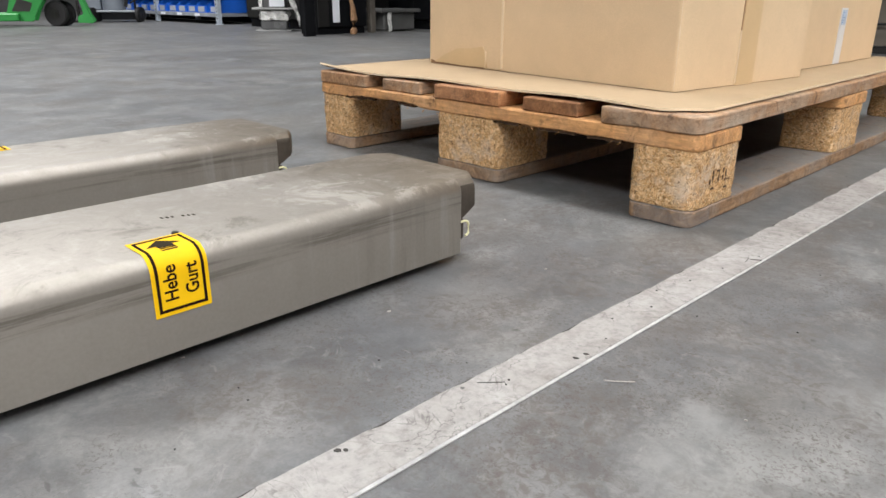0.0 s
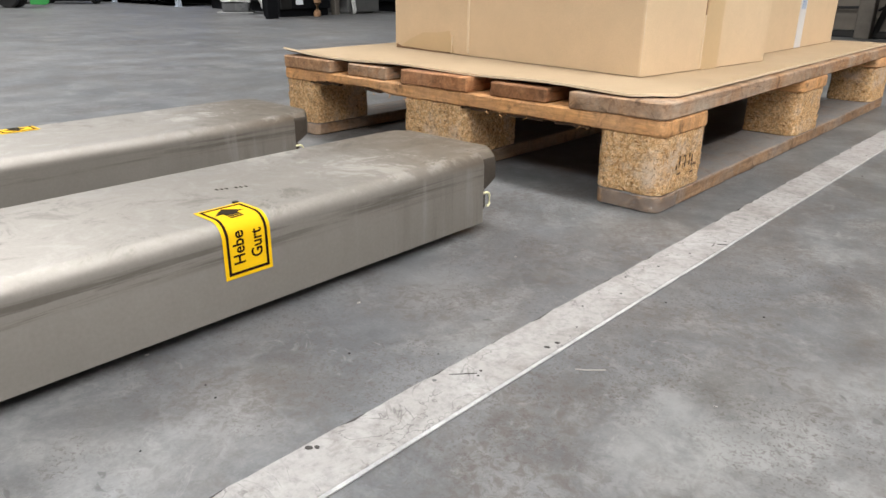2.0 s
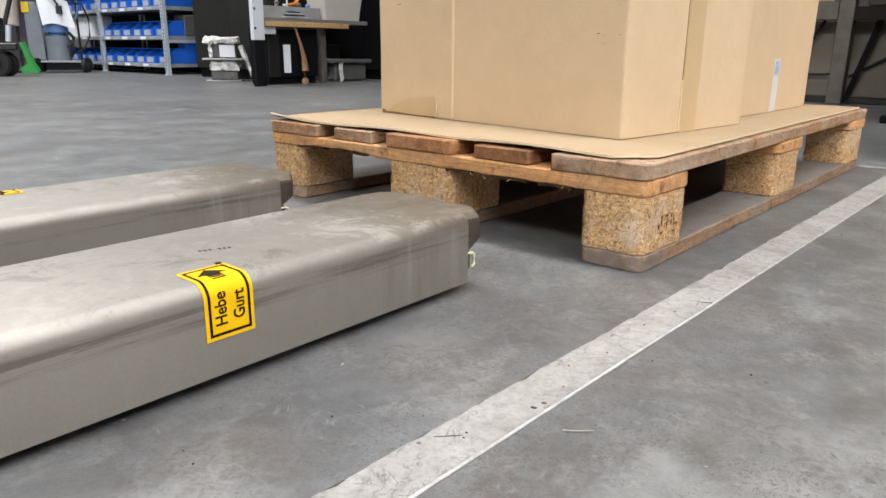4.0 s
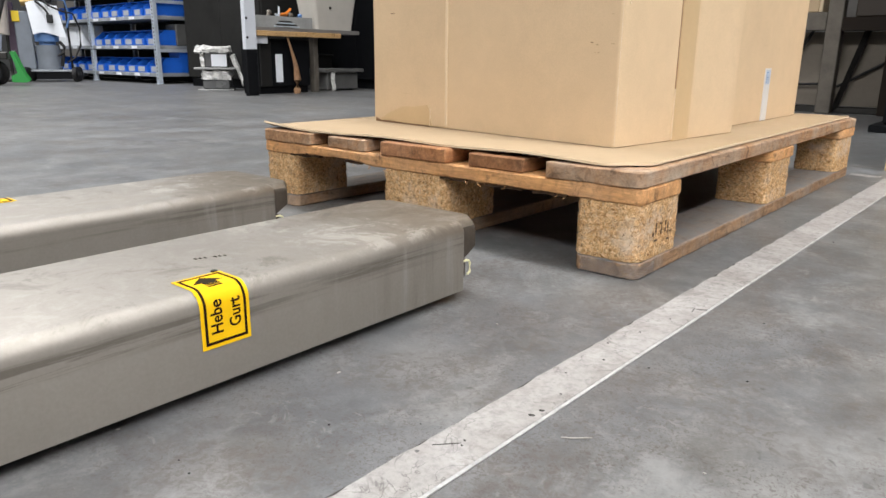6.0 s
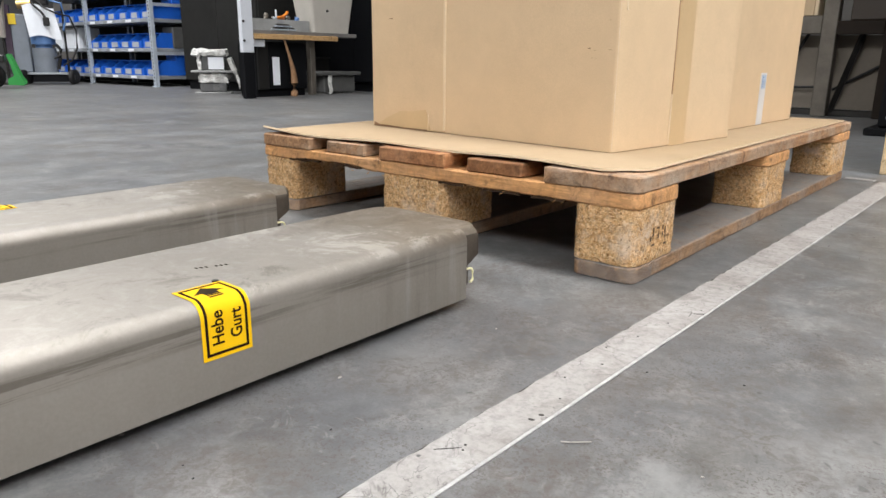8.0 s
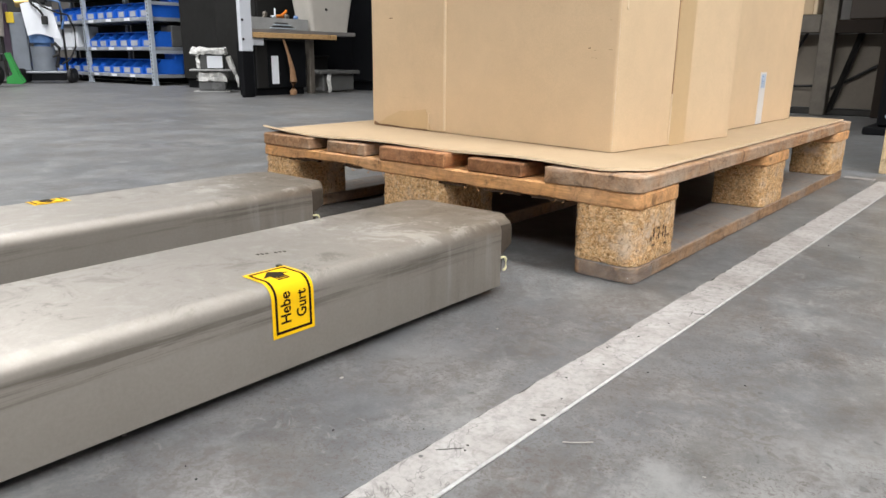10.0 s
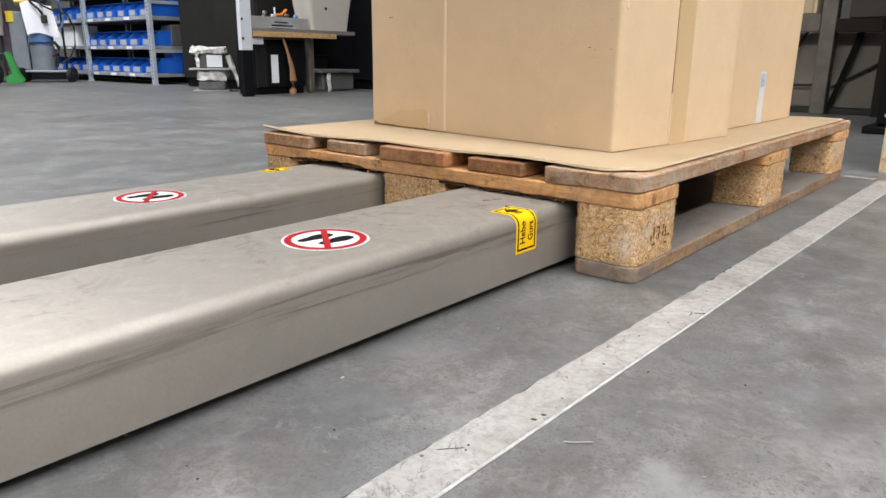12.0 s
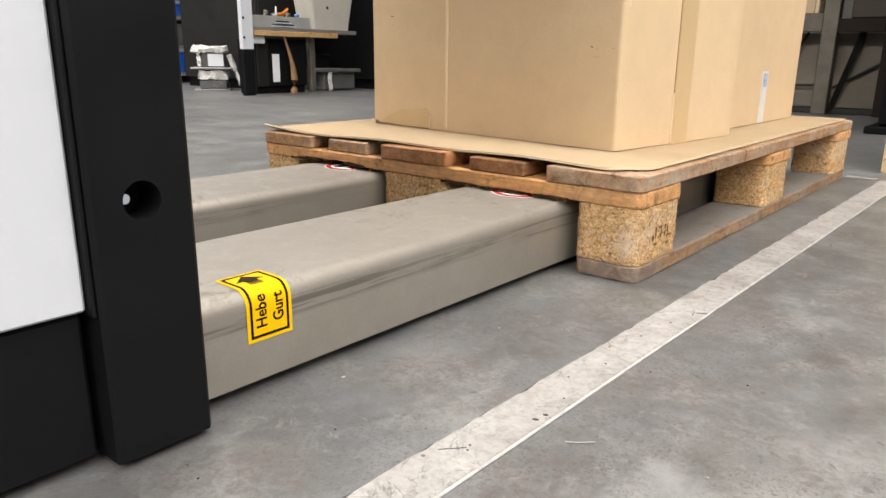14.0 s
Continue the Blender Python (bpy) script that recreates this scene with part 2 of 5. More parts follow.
def chip_mat():
    mat, nt, b, vec = start_mat("pressed_wood_chips", 0.85, 0, 0.25)
    v, rnd = shifted(nt, vec)
    wob = nt.nodes.new("ShaderNodeTexNoise")
    wob.inputs["Scale"].default_value = 55
    nt.links.new(v, wob.inputs["Vector"])
    warp = nt.nodes.new("ShaderNodeVectorMath")
    warp.operation = "MULTIPLY_ADD"
    warp.inputs[1].default_value = (0.03, 0.03, 0.03)
    nt.links.new(wob.outputs["Color"], warp.inputs[0])
    nt.links.new(v, warp.inputs[2])
    tones = []
    for stretch, scale in (((0.5, 0.5, 1.6), 440), ((1.5, 1.5, 0.5), 400)):
        mp = nt.nodes.new("ShaderNodeMapping")
        mp.inputs["Scale"].default_value = stretch
        nt.links.new(warp.outputs[0], mp.inputs["Vector"])
        vo = nt.nodes.new("ShaderNodeTexVoronoi")
        vo.inputs["Scale"].default_value = scale
        nt.links.new(mp.outputs[0], vo.inputs["Vector"])
        sep = nt.nodes.new("ShaderNodeSeparateColor")
        nt.links.new(vo.outputs["Color"], sep.inputs[0])
        tones.append((sep.outputs[0], vo.outputs["Distance"]))
    pick = ramp(nt, noise_node(nt, v, 90, 3), (0.46, 0.0), (0.54, 1.0))
    tone = mixc(nt, pick, tones[0][0], tones[1][0])
    c = ramp(nt, tone, (0.0, (0.24, 0.12, 0.045)), (0.12, (0.47, 0.26, 0.105)), (0.55, (0.64, 0.39, 0.18)), (1.0, (0.80, 0.58, 0.34)))
    n = noise_node(nt, v, 150, 4, 0.7)
    c = mixc(nt, 0.7, c, ramp(nt, n, (0.33, 0.42), (0.5, 1.0), (0.7, 1.3)), "MULTIPLY")
    big = noise_node(nt, v, 14, 5, 0.65)
    c = mixc(nt, ramp(nt, big, (0.50, 0.0), (0.66, 0.75)), c, (0.64, 0.52, 0.40))
    pit = noise_node(nt, v, 190, 2, 0.5, 0.6)
    c = mixc(nt, ramp(nt, pit, (0.66, 0.0), (0.70, 0.8)), c, (0.10, 0.05, 0.022))
    nt.links.new(c, b.inputs["Base Color"])
    bump(nt, b, mixc(nt, 0.6, n, tone), 0.9, 0.004)
    return mat


def card_mat(name="cardboard", tone=(0.63, 0.47, 0.297)):
    mat, nt, b, vec = start_mat(name, 0.8, 0, 0.25)
    v, rnd = shifted(nt, vec)
    big, mid = noise_node(nt, v, 3.0, 5, 0.6), noise_node(nt, v, 22, 6, 0.65, 0.5)
    fib = noise_node(nt, v, 500, 2)
    c = ramp(nt, big, (0.3, tuple(t * 0.93 for t in tone)), (0.7, tuple(t * 1.06 for t in tone)))
    c = mixc(nt, 0.3, c, ramp(nt, mid, (0.3, 0.86), (0.7, 1.1)), "MULTIPLY")
    c = mixc(nt, 0.12, c, ramp(nt, fib, (0.3, 0.6), (0.7, 1.3)), "MULTIPLY")
    mp = nt.nodes.new("ShaderNodeMapping")
    mp.inputs["Scale"].default_value = (2, 2, 30)
    nt.links.new(v, mp.inputs["Vector"])
    scuff = noise_node(nt, mp.outputs[0], 4, 4, 0.6)
    c = mixc(nt, ramp(nt, scuff, (0.72, 0.0), (0.8, 0.35)), c, (0.27, 0.185, 0.11))
    nt.links.new(c, b.inputs["Base Color"])
    bump(nt, b, mid, 0.18, 0.002)
    return mat


def steel_mat():
    """Bead-blasted steel: dusty smears lie on the top, rub lines run along the side, the nose is burnished brown."""
    mat, nt, b, vec = start_mat("blasted_steel", 0.5, 0.6)
    sx = nt.nodes.new("ShaderNodeSeparateXYZ")
    nt.links.new(vec, sx.inputs[0])
    z10 = math_node(nt, "MULTIPLY", sx.outputs["Z"], 10.0)
    top = ramp(nt, z10, (0.86, 0.0), (0.95, 1.0))
    big = noise_node(nt, vec, 5, 5, 0.6, 0.3)
    smear = noise_node(nt, vec, 24, 8, 0.74, 0.7)
    patch = noise_node(nt, vec, 7, 4, 0.6, 0.5)
    fine = noise_node(nt, vec, 300, 3)
    c = ramp(nt, big, (0.3, (0.282, 0.257, 0.224)), (0.7, (0.330, 0.303, 0.268)))
    # the steel grows paler towards the rear of the fork
    c = mixc(nt, 1.0, c, ramp(nt, math_node(nt, "ADD", sx.outputs["Y"], 0.9), (0.1, 1.16), (0.65, 0.97)), "MULTIPLY")
    # wear towards the nose: brown burnish with an uneven border
    nose = math_node(nt, "ADD", sx.outputs["Y"], math_node(nt, "MULTIPLY", math_node(nt, "SUBTRACT", patch, 0.5), 0.34))
    worn = ramp(nt, nose, (0.20, 0.0), (0.27, 0.6), (0.37, 0.85))
    c = mixc(nt, mixc(nt, 1.0, worn, ramp(nt, z10, (0.78, 0.12), (0.90, 1.0)), "MULTIPLY"), c, (0.150, 0.122, 0.090))
    # scuffed grey smears with sharp borders
    dirt = mixc(nt, 1.0, ramp(nt, smear, (0.53, 0.0), (0.60, 0.5), (0.70, 0.75)), ramp(nt, patch, (0.50, 0.0), (0.60, 1.0)), "MULTIPLY")
    c = mixc(nt, mixc(nt, 1.0, dirt, top, "MULTIPLY"), c, (0.135, 0.122, 0.105))
    dust = mixc(nt, 1.0, ramp(nt, smear, (0.36, 0.22), (0.47, 0.0)), top, "MULTIPLY")
    c = mixc(nt, dust, c, (0.44, 0.415, 0.38))
    flake = noise_node(nt, vec, 17, 8, 0.74, 0.5)
    chalk = mixc(nt, 1.0, ramp(nt, flake, (0.54, 0.0), (0.60, 0.55)), ramp(nt, nose, (0.10, 0.0), (0.17, 1.0), (0.30, 0.9), (0.34, 0.0)), "MULTIPLY")
    c = mixc(nt, mixc(nt, 1.0, chalk, top, "MULTIPLY"), c, (0.52, 0.49, 0.44))
    # short drawn-out scratches across the top
    mp = nt.nodes.new("ShaderNodeMapping")
    mp.inputs["Scale"].default_value, mp.inputs["Rotation"].default_value = (10, 42, 1), (0, 0, 0.5)
    nt.links.new(vec, mp.inputs["Vector"])
    scr = noise_node(nt, mp.outputs[0], 1.3, 5, 0.62, 1.0)
    scr = mixc(nt, 1.0, ramp(nt, scr, (0.68, 0.0), (0.74, 0.5)), top, "MULTIPLY")
    c = mixc(nt, scr, c, (0.14, 0.125, 0.105))
    # rub lines along the side, below the bend
    mp = nt.nodes.new("ShaderNodeMapping")
    mp.inputs["Scale"].default_value = (1, 5, 160)
    nt.links.new(vec, mp.inputs["Vector"])
    rub = noise_node(nt, mp.outputs[0], 1.0, 4, 0.65, 0.3)
    band = ramp(nt, z10, (0.60, 0.0), (0.66, 1.0), (0.78, 1.0), (0.82, 0.0))
    along = noise_node(nt, vec, 3.5, 4, 0.6)
    rub = mixc(nt, 1.0, ramp(nt, rub, (0.46, 0.12), (0.58, 0.85)), band, "MULTIPLY")
    rub = mixc(nt, 1.0, rub, ramp(nt, along, (0.38, 0.2), (0.56, 1.0)), "MULTIPLY")
    c = mixc(nt, rub, c, (0.145, 0.128, 0.106))
    # faint upright wipe marks on the side near the nose
    mp = nt.nodes.new("ShaderNodeMapping")
    mp.inputs["Scale"].default_value = (1, 60, 4)
    nt.links.new(vec, mp.inputs["Vector"])
    wipe = noise_node(nt, mp.outputs[0], 1.0, 4, 0.6, 0.4)
    side = mixc(nt, 1.0, ramp(nt, z10, (0.80, 1.0), (0.88, 0.0)), ramp(nt, nose, (0.12, 0.0), (0.26, 0.8)), "MULTIPLY")
    c = mixc(nt, mixc(nt, 1.0, ramp(nt, wipe, (0.52, 0.0), (0.68, 0.4)), side, "MULTIPLY"), c, (0.15, 0.137, 0.12))
    c = mixc(nt, mixc(nt, 1.0, ramp(nt, wipe, (0.34, 0.4), (0.46, 0.0)), side, "MULTIPLY"), c, (0.42, 0.40, 0.37))
    c = mixc(nt, 0.15, c, ramp(nt, fine, (0.3, 0.7), (0.7, 1.25)), "MULTIPLY")
    nt.links.new(c, b.inputs["Base Color"])
    nt.links.new(ramp(nt, smear, (0.35, 0.44), (0.7, 0.60)), b.inputs["Roughness"])
    bump(nt, b, fine, 0.06, 0.0006)
    return mat


CONCRETE, TAPE = concrete_mat(), tape_mat()
GRIME_AND_SHADE = plain("dark_grime_and_edge_shade", (0.045, 0.04, 0.036), 0.8, 0, 0.3, 60)
TAPE_EDGE = plain("raised_tape_edge", (0.40, 0.39, 0.38), 0.5, 0, 0.3, 60)
WOOD_X = wood_mat("pallet_wood_across", 0, (0.70, 0.375, 0.15), (0.43, 0.205, 0.08), aged=0.2)
WOOD_Y = wood_mat("pallet_wood_along", 1, (0.50, 0.29, 0.15), (0.20, 0.10, 0.05), (0.42, 0.35, 0.27), 0.75)
WOOD_RED = wood_mat("reddish_pallet_wood", 1, (0.44, 0.205, 0.085), (0.20, 0.080, 0.034), (0.36, 0.25, 0.16), 0.3)
WOOD_LOW = wood_mat("pallet_wood_low", 1, (0.43, 0.265, 0.145), (0.17, 0.092, 0.048), (0.30, 0.26, 0.22), 0.6, 0.9)
WOOD_Z = wood_mat("pale_board", 2, (0.66, 0.50, 0.30), (0.45, 0.31, 0.17), (0.42, 0.36, 0.28), 0.3)
CHIPS, STEEL = chip_mat(), steel_mat()
NOSE_STEEL = plain("shaded_nose_steel", (0.085, 0.070, 0.055), 0.42, 0.5, 0.3, 30)
CARD, CARD_SHEET = card_mat(), card_mat("cardboard_liner", (0.40, 0.297, 0.185))
CARD_CUT = card_mat("cardboard_cut_edge", (0.70, 0.56, 0.38))
CARD_DARK = card_mat("soiled_cardboard", (0.49, 0.355, 0.215))
PARCEL_TAPE = plain("parcel_tape", (0.56, 0.40, 0.222), 0.42, 0, 0.06)
YELLOW = plain("yellow_sticker", (0.84, 0.50, 0.004), 0.5, 0, 0.06, 25, 0, 0.12)
INK = plain("brown_black_ink", (0.020, 0.009, 0.006), 0.7, 0, 0.1, 9.0, 0, 0.04)
GREY_INK = plain("grey_ink", (0.032, 0.024, 0.014), 0.7, 0, 0.1, 9.0, 0, 0.04)
BARK = plain("dark_bark", (0.052, 0.030, 0.017), 0.9, 0, 0.4, 90, 0.5, 0.1)
STAMP = plain("burnt_stamp", (0.10, 0.055, 0.025), 0.8, 0, 0.3, 200)
WHITE_STICKER = plain("white_sticker", (0.66, 0.645, 0.63), 0.5, 0, 0.08, 20, 0, 0.15)
RED_STICKER = plain("red_sticker", (0.33, 0.016, 0.020), 0.6, 0, 0.12, 30, 0, 0.05)
BLACK_STICKER = plain("black_sticker", (0.010, 0.010, 0.011), 0.7, 0, 0.1, 9.0, 0, 0.03)
BLACK_PAINT = plain("matt_black_powder_coat", (0.006, 0.0063, 0.0075), 0.55, 0, 0.12, 20, 0.05, 0.12)
WHITE_PAINT = plain("white_powder_coat", (0.57, 0.59, 0.63), 0.45, 0, 0.03, 6)
DARK_STEEL = plain("dark_steel", (0.05, 0.048, 0.045), 0.4, 0.8)
ZINC = plain("zinc_plated_steel", (0.58, 0.64, 0.71), 0.45, 0.5, 0.12)
SHELF_GREY = plain("grey_shelf_steel", (0.33, 0.35, 0.37), 0.45, 0.3, 0.1)
BLUE = plain("blue_plastic", (0.016, 0.115, 0.56), 0.34, 0, 0.12, 5)
PAPER = plain("paper", (0.78, 0.80, 0.84), 0.8, 0, 0.04)
TAG_GREY = plain("grey_card_tag", (0.36, 0.38, 0.43), 0.8, 0, 0.15)
CHARCOAL = plain("charcoal_lacquer", (0.014, 0.0135, 0.0125), 0.6, 0, 0.1, 9.0, 0.05, 0.25)
RUBBER = plain("black_rubber", (0.013, 0.012, 0.012), 0.7, 0, 0.2)
GREEN = plain("green_paint", (0.022, 0.24, 0.042), 0.4, 0, 0.1)
GAS_GREY = plain("grey_cylinder_paint", (0.18, 0.20, 0.23), 0.45, 0, 0.1)
GAS_BLUE = plain("blue_cylinder_paint", (0.10, 0.20, 0.42), 0.45, 0, 0.1)
PURPLE = plain("dull_violet_paint", (0.10, 0.065, 0.10), 0.5, 0, 0.15)
SAFETY_YELLOW = plain("yellow_plastic", (0.70, 0.50, 0.02), 0.4, 0, 0.08)
CLIP_YELLOW = plain("pale_yellow_coated_wire", (0.82, 0.78, 0.48), 0.35, 0, 0.08)
FILM = plain("crumpled_stretch_film", (0.68, 0.67, 0.64), 0.3, 0, 0.3, 30, 0.6)
CLEAR_FILM = plain("clear_stretch_film", (0.30, 0.30, 0.30), 0.10, 0, 0.05, 30, 0.3)
CLEAR_FILM.node_tree.nodes["Principled BSDF"].inputs["Alpha"].default_value = 0.16
CRUMB = plain("pale_crumb", (0.36, 0.34, 0.31), 0.8)
DIM_PLASTIC = plain("dim_grey_plastic", (0.10, 0.099, 0.094), 0.6, 0, 0.2)
DIM_WALL = plain("shaded_brown_grey_panel", (0.20, 0.172, 0.138), 0.85, 0, 0.12, 3)
GREY_PLASTIC = plain("grey_plastic", (0.30, 0.30, 0.29), 0.5, 0, 0.15)
PALE_PLASTIC = plain("pale_grey_plastic", (0.47, 0.44, 0.39), 0.4, 0, 0.06)
TOP_WOOD = wood_mat("bench_edge_wood", 0, (0.56, 0.36, 0.16), (0.40, 0.23, 0.09), aged=0.1)
HANDLE_WOOD = wood_mat("handle_wood", 2, (0.30, 0.17, 0.09), (0.21, 0.115, 0.055), aged=0.1)
TOP_GREY = plain("grey_bench_top", (0.16, 0.15, 0.14), 0.5, 0, 0.15)
ORANGE = plain("orange_handle", (0.75, 0.22, 0.02), 0.4)
WALL = plain("grey_plastered_wall", (0.27, 0.255, 0.24), 0.85, 0, 0.1, 1.2, 0.2)
DARK_WALL = plain("dark_panel_wall", (0.075, 0.075, 0.075), 0.8, 0, 0.15, 1.2)
CEILING = plain("pale_ceiling", (0.55, 0.55, 0.54), 0.9, 0, 0.06, 0.8)
DARK_BROWN = plain("brown_black_paint", (0.020, 0.014, 0.010), 0.6, 0, 0.15, 9.0, 0.05, 0.15)
GALV = plain("dull_galvanised_steel", (0.165, 0.145, 0.120), 0.55, 0.5, 0.25, 14)

# ---- mesh helpers ----


def add_box(bm, x0, x1, y0, y1, z0, z1, bev=0.0, seg=1):
    """A box with bevelled edges, added to bm."""
    m = Matrix.LocRotScale(((x0 + x1) / 2, (y0 + y1) / 2, (z0 + z1) / 2), None, (abs(x1 - x0), abs(y1 - y0), abs(z1 - z0)))
    vs = bmesh.ops.create_cube(bm, size=1, matrix=m)["verts"]
    if bev:
        es = {e for v in vs for e in v.link_edges}
        bmesh.ops.bevel(bm, geom=list(es), offset=bev, segments=seg, affect="EDGES", profile=0.6)
    return bm


def boxm(*a, **k):
    return add_box(bmesh.new(), *a, **k)


def add_cyl(bm, p, q, r, n=20, r2=None, bev=0.0):
    p, q = Vector(p), Vector(q)
    m = Matrix.Translation((p + q) / 2) @ (q - p).to_track_quat("Z", "Y").to_matrix().to_4x4()
    vs = bmesh.ops.create_cone(bm, cap_ends=True, segments=n, radius1=r, radius2=r if r2 is None else r2, depth=(q - p).length, matrix=m)["verts"]
    if bev:
        es = {e for v in vs for e in v.link_edges if len(e.link_faces) == 2 and max(len(f.verts) for f in e.link_faces) > 4}
        bmesh.ops.bevel(bm, geom=list(es), offset=bev, segments=2, affect="EDGES")
    return bm


def cylm(*a, **k):
    return add_cyl(bmesh.new(), *a, **k)


def tube(points, r, n=8):
    """A bent round bar or cable through the points."""
    bm, rings = bmesh.new(), []
    ps = [Vector(p) for p in points]
    for i, p in enumerate(ps):
        d = (ps[min(i + 1, len(ps) - 1)] - ps[max(i - 1, 0)]).normalized()
        q = d.to_track_quat("Z", "Y")
        rings.append([bm.verts.new(p + q @ Vector((r * math.cos(a), r * math.sin(a), 0))) for a in (2 * math.pi * k / n for k in range(n))])
    for a, b in zip(rings, rings[1:]):
        for k in range(n):
            bm.faces.new((a[k], a[(k + 1) % n], b[(k + 1) % n], b[k]))
    bm.faces.new(rings[0][::-1])
    bm.faces.new(rings[-1])
    return bm


def prism(outline, z0, z1, bev=0.0):
    """An upright prism over a closed outline in x and y."""
    bm = bmesh.new()
    lo = [bm.verts.new((x, y, z0)) for x, y in outline]
    hi = [bm.verts.new((x, y, z1)) for x, y in outline]
    n = len(lo)
    bm.faces.new(lo[::-1])
    bm.faces.new(hi)
    for i in range(n):
        bm.faces.new((lo[i], lo[(i + 1) % n], hi[(i + 1) % n], hi[i]))
    bmesh.ops.recalc_face_normals(bm, faces=bm.faces)
    if bev:
        bmesh.ops.bevel(bm, geom=list(bm.edges), offset=bev, segments=1, affect="EDGES")
    return bm


def to_mesh(name, bm, mat, smooth=False):
    me = bpy.data.meshes.new(name)
    bmesh.ops.recalc_face_normals(bm, faces=bm.faces)
    bm.to_mesh(me)
    bm.free()
    me.materials.append(mat)
    if smooth:
        me.shade_smooth()
        me.set_sharp_from_angle(angle=radians(35))
    return me


def part(name, bm, mat, parent, label="", smooth=False, at=None, kind=""):
    ob = new(name, to_mesh(name, bm, mat, smooth))
    ob.parent = parent
    if at is not None:
        ob.matrix_basis = at
    return tagged(ob, label, kind=kind)


def thing(name, m, label, category, group="", kind=""):
    ob = new(name)
    ob.empty_display_size = 0.05
    ob.matrix_basis = m
    return tagged(ob, label, category, group, kind)


def solid(name, bm, mat, label, category, m=None, kind="", group="", smooth=False):
    ob = new(name, to_mesh(name, bm, mat, smooth))
    if m is not None:
        ob.matrix_basis = m
    return tagged(ob, label, category, group, kind)


def thicken(bm, t, away=None):
    """Gives an open sheet a second skin, t above it along its normals, and closed rims."""
    bmesh.ops.recalc_face_normals(bm, faces=bm.faces)
    bm.normal_update()
    side = sum((f.normal.dot(away(f.calc_center_median())) for f in bm.faces), 0.0) if away else sum((f.normal.z for f in bm.faces), 0.0)
    if side < 0:
        bmesh.ops.reverse_faces(bm, faces=bm.faces)
        bm.normal_update()
    bm.verts.index_update()
    move = [v.normal.copy() for v in bm.verts]
    base = list(bm.verts)
    faces = [[v.index for v in f.verts] for f in bm.faces]
    rim = [(e.link_loops[0].vert.index, e.link_loops[0].link_loop_next.vert.index) for e in bm.edges if len(e.link_faces) == 1]
    top = [bm.verts.new(v.co + n * t) for v, n in zip(base, move)]
    for f in faces:
        bm.faces.new([top[i] for i in f])
    for a, b in rim:
        bm.faces.new((base[a], base[b], top[b], top[a]))
    for f in list(bm.faces)[:len(faces)]:
        f.normal_flip()
    return bm


def roughen(bm, amount, scale, seed=0.0):
    for v in bm.verts:
        o = v.co * scale + Vector((seed, seed * 1.7, seed * 0.6))
        v.co += Vector((noise.noise(o), noise.noise(o + Vector((31, 7, 3))), noise.noise(o + Vector((5, 47, 11))))) * amount
    return bm

# ---- the hall ----


def hall():
    st = "structure"
    bm = bmesh.new()
    bmesh.ops.create_grid(bm, x_segments=2, y_segments=2, size=60)
    solid("floor", bm, CONCRETE, "grey mottled polished concrete floor with dark stains", "floor", kind=st)
    solid("wall_north", boxm(-12, 7.2, 4.3, 4.5, 0, 5.2), WALL, "plain grey plastered hall wall", "wall", kind=st)
    solid("wall_south", boxm(-12, 7.2, -8.2, -8.0, 0, 5.2), WALL, "plain grey plastered hall wall", "wall", kind=st)
    solid("wall_west", boxm(-12.2, -12, -8.2, 4.5, 0, 5.2), DARK_WALL, "dark panelled hall wall", "wall", kind=st)
    solid("wall_east", boxm(7.0, 7.2, -8.0, 4.3, 0, 5.2), WALL, "plain grey plastered hall wall", "wall", kind=st)
    bm = bmesh.new()
    add_box(bm, -12.2, 7.2, -8.2, -6.4, 5.0, 5.15)
    add_box(bm, -12.2, -3.0, -6.4, -4.8, 5.0, 5.15)
    add_box(bm, 4.0, 7.2, -6.4, -4.8, 5.0, 5.15)
    add_box(bm, -12.2, 4.6, -4.8, 0.1, 5.0, 5.15)
    add_box(bm, 6.0, 7.2, -4.8, 1.8, 5.0, 5.15)
    add_box(bm, 4.6, 6.0, -4.8, -4.2, 5.0, 5.15)
    add_box(bm, -12.2, 4.6, 1.0, 4.5, 5.0, 5.15)
    add_box(bm, 4.6, 7.2, 1.8, 4.5, 5.0, 5.15)
    for x0, x1 in ((-12.2, -9.0), (-4.0, -3.0), (4.0, 4.6)):
        add_box(bm, x0, x1, 0.1, 1.0, 5.0, 5.15)
    solid("ceiling", bm, CEILING, "pale hall ceiling with long roof lights", "ceiling", kind=st)


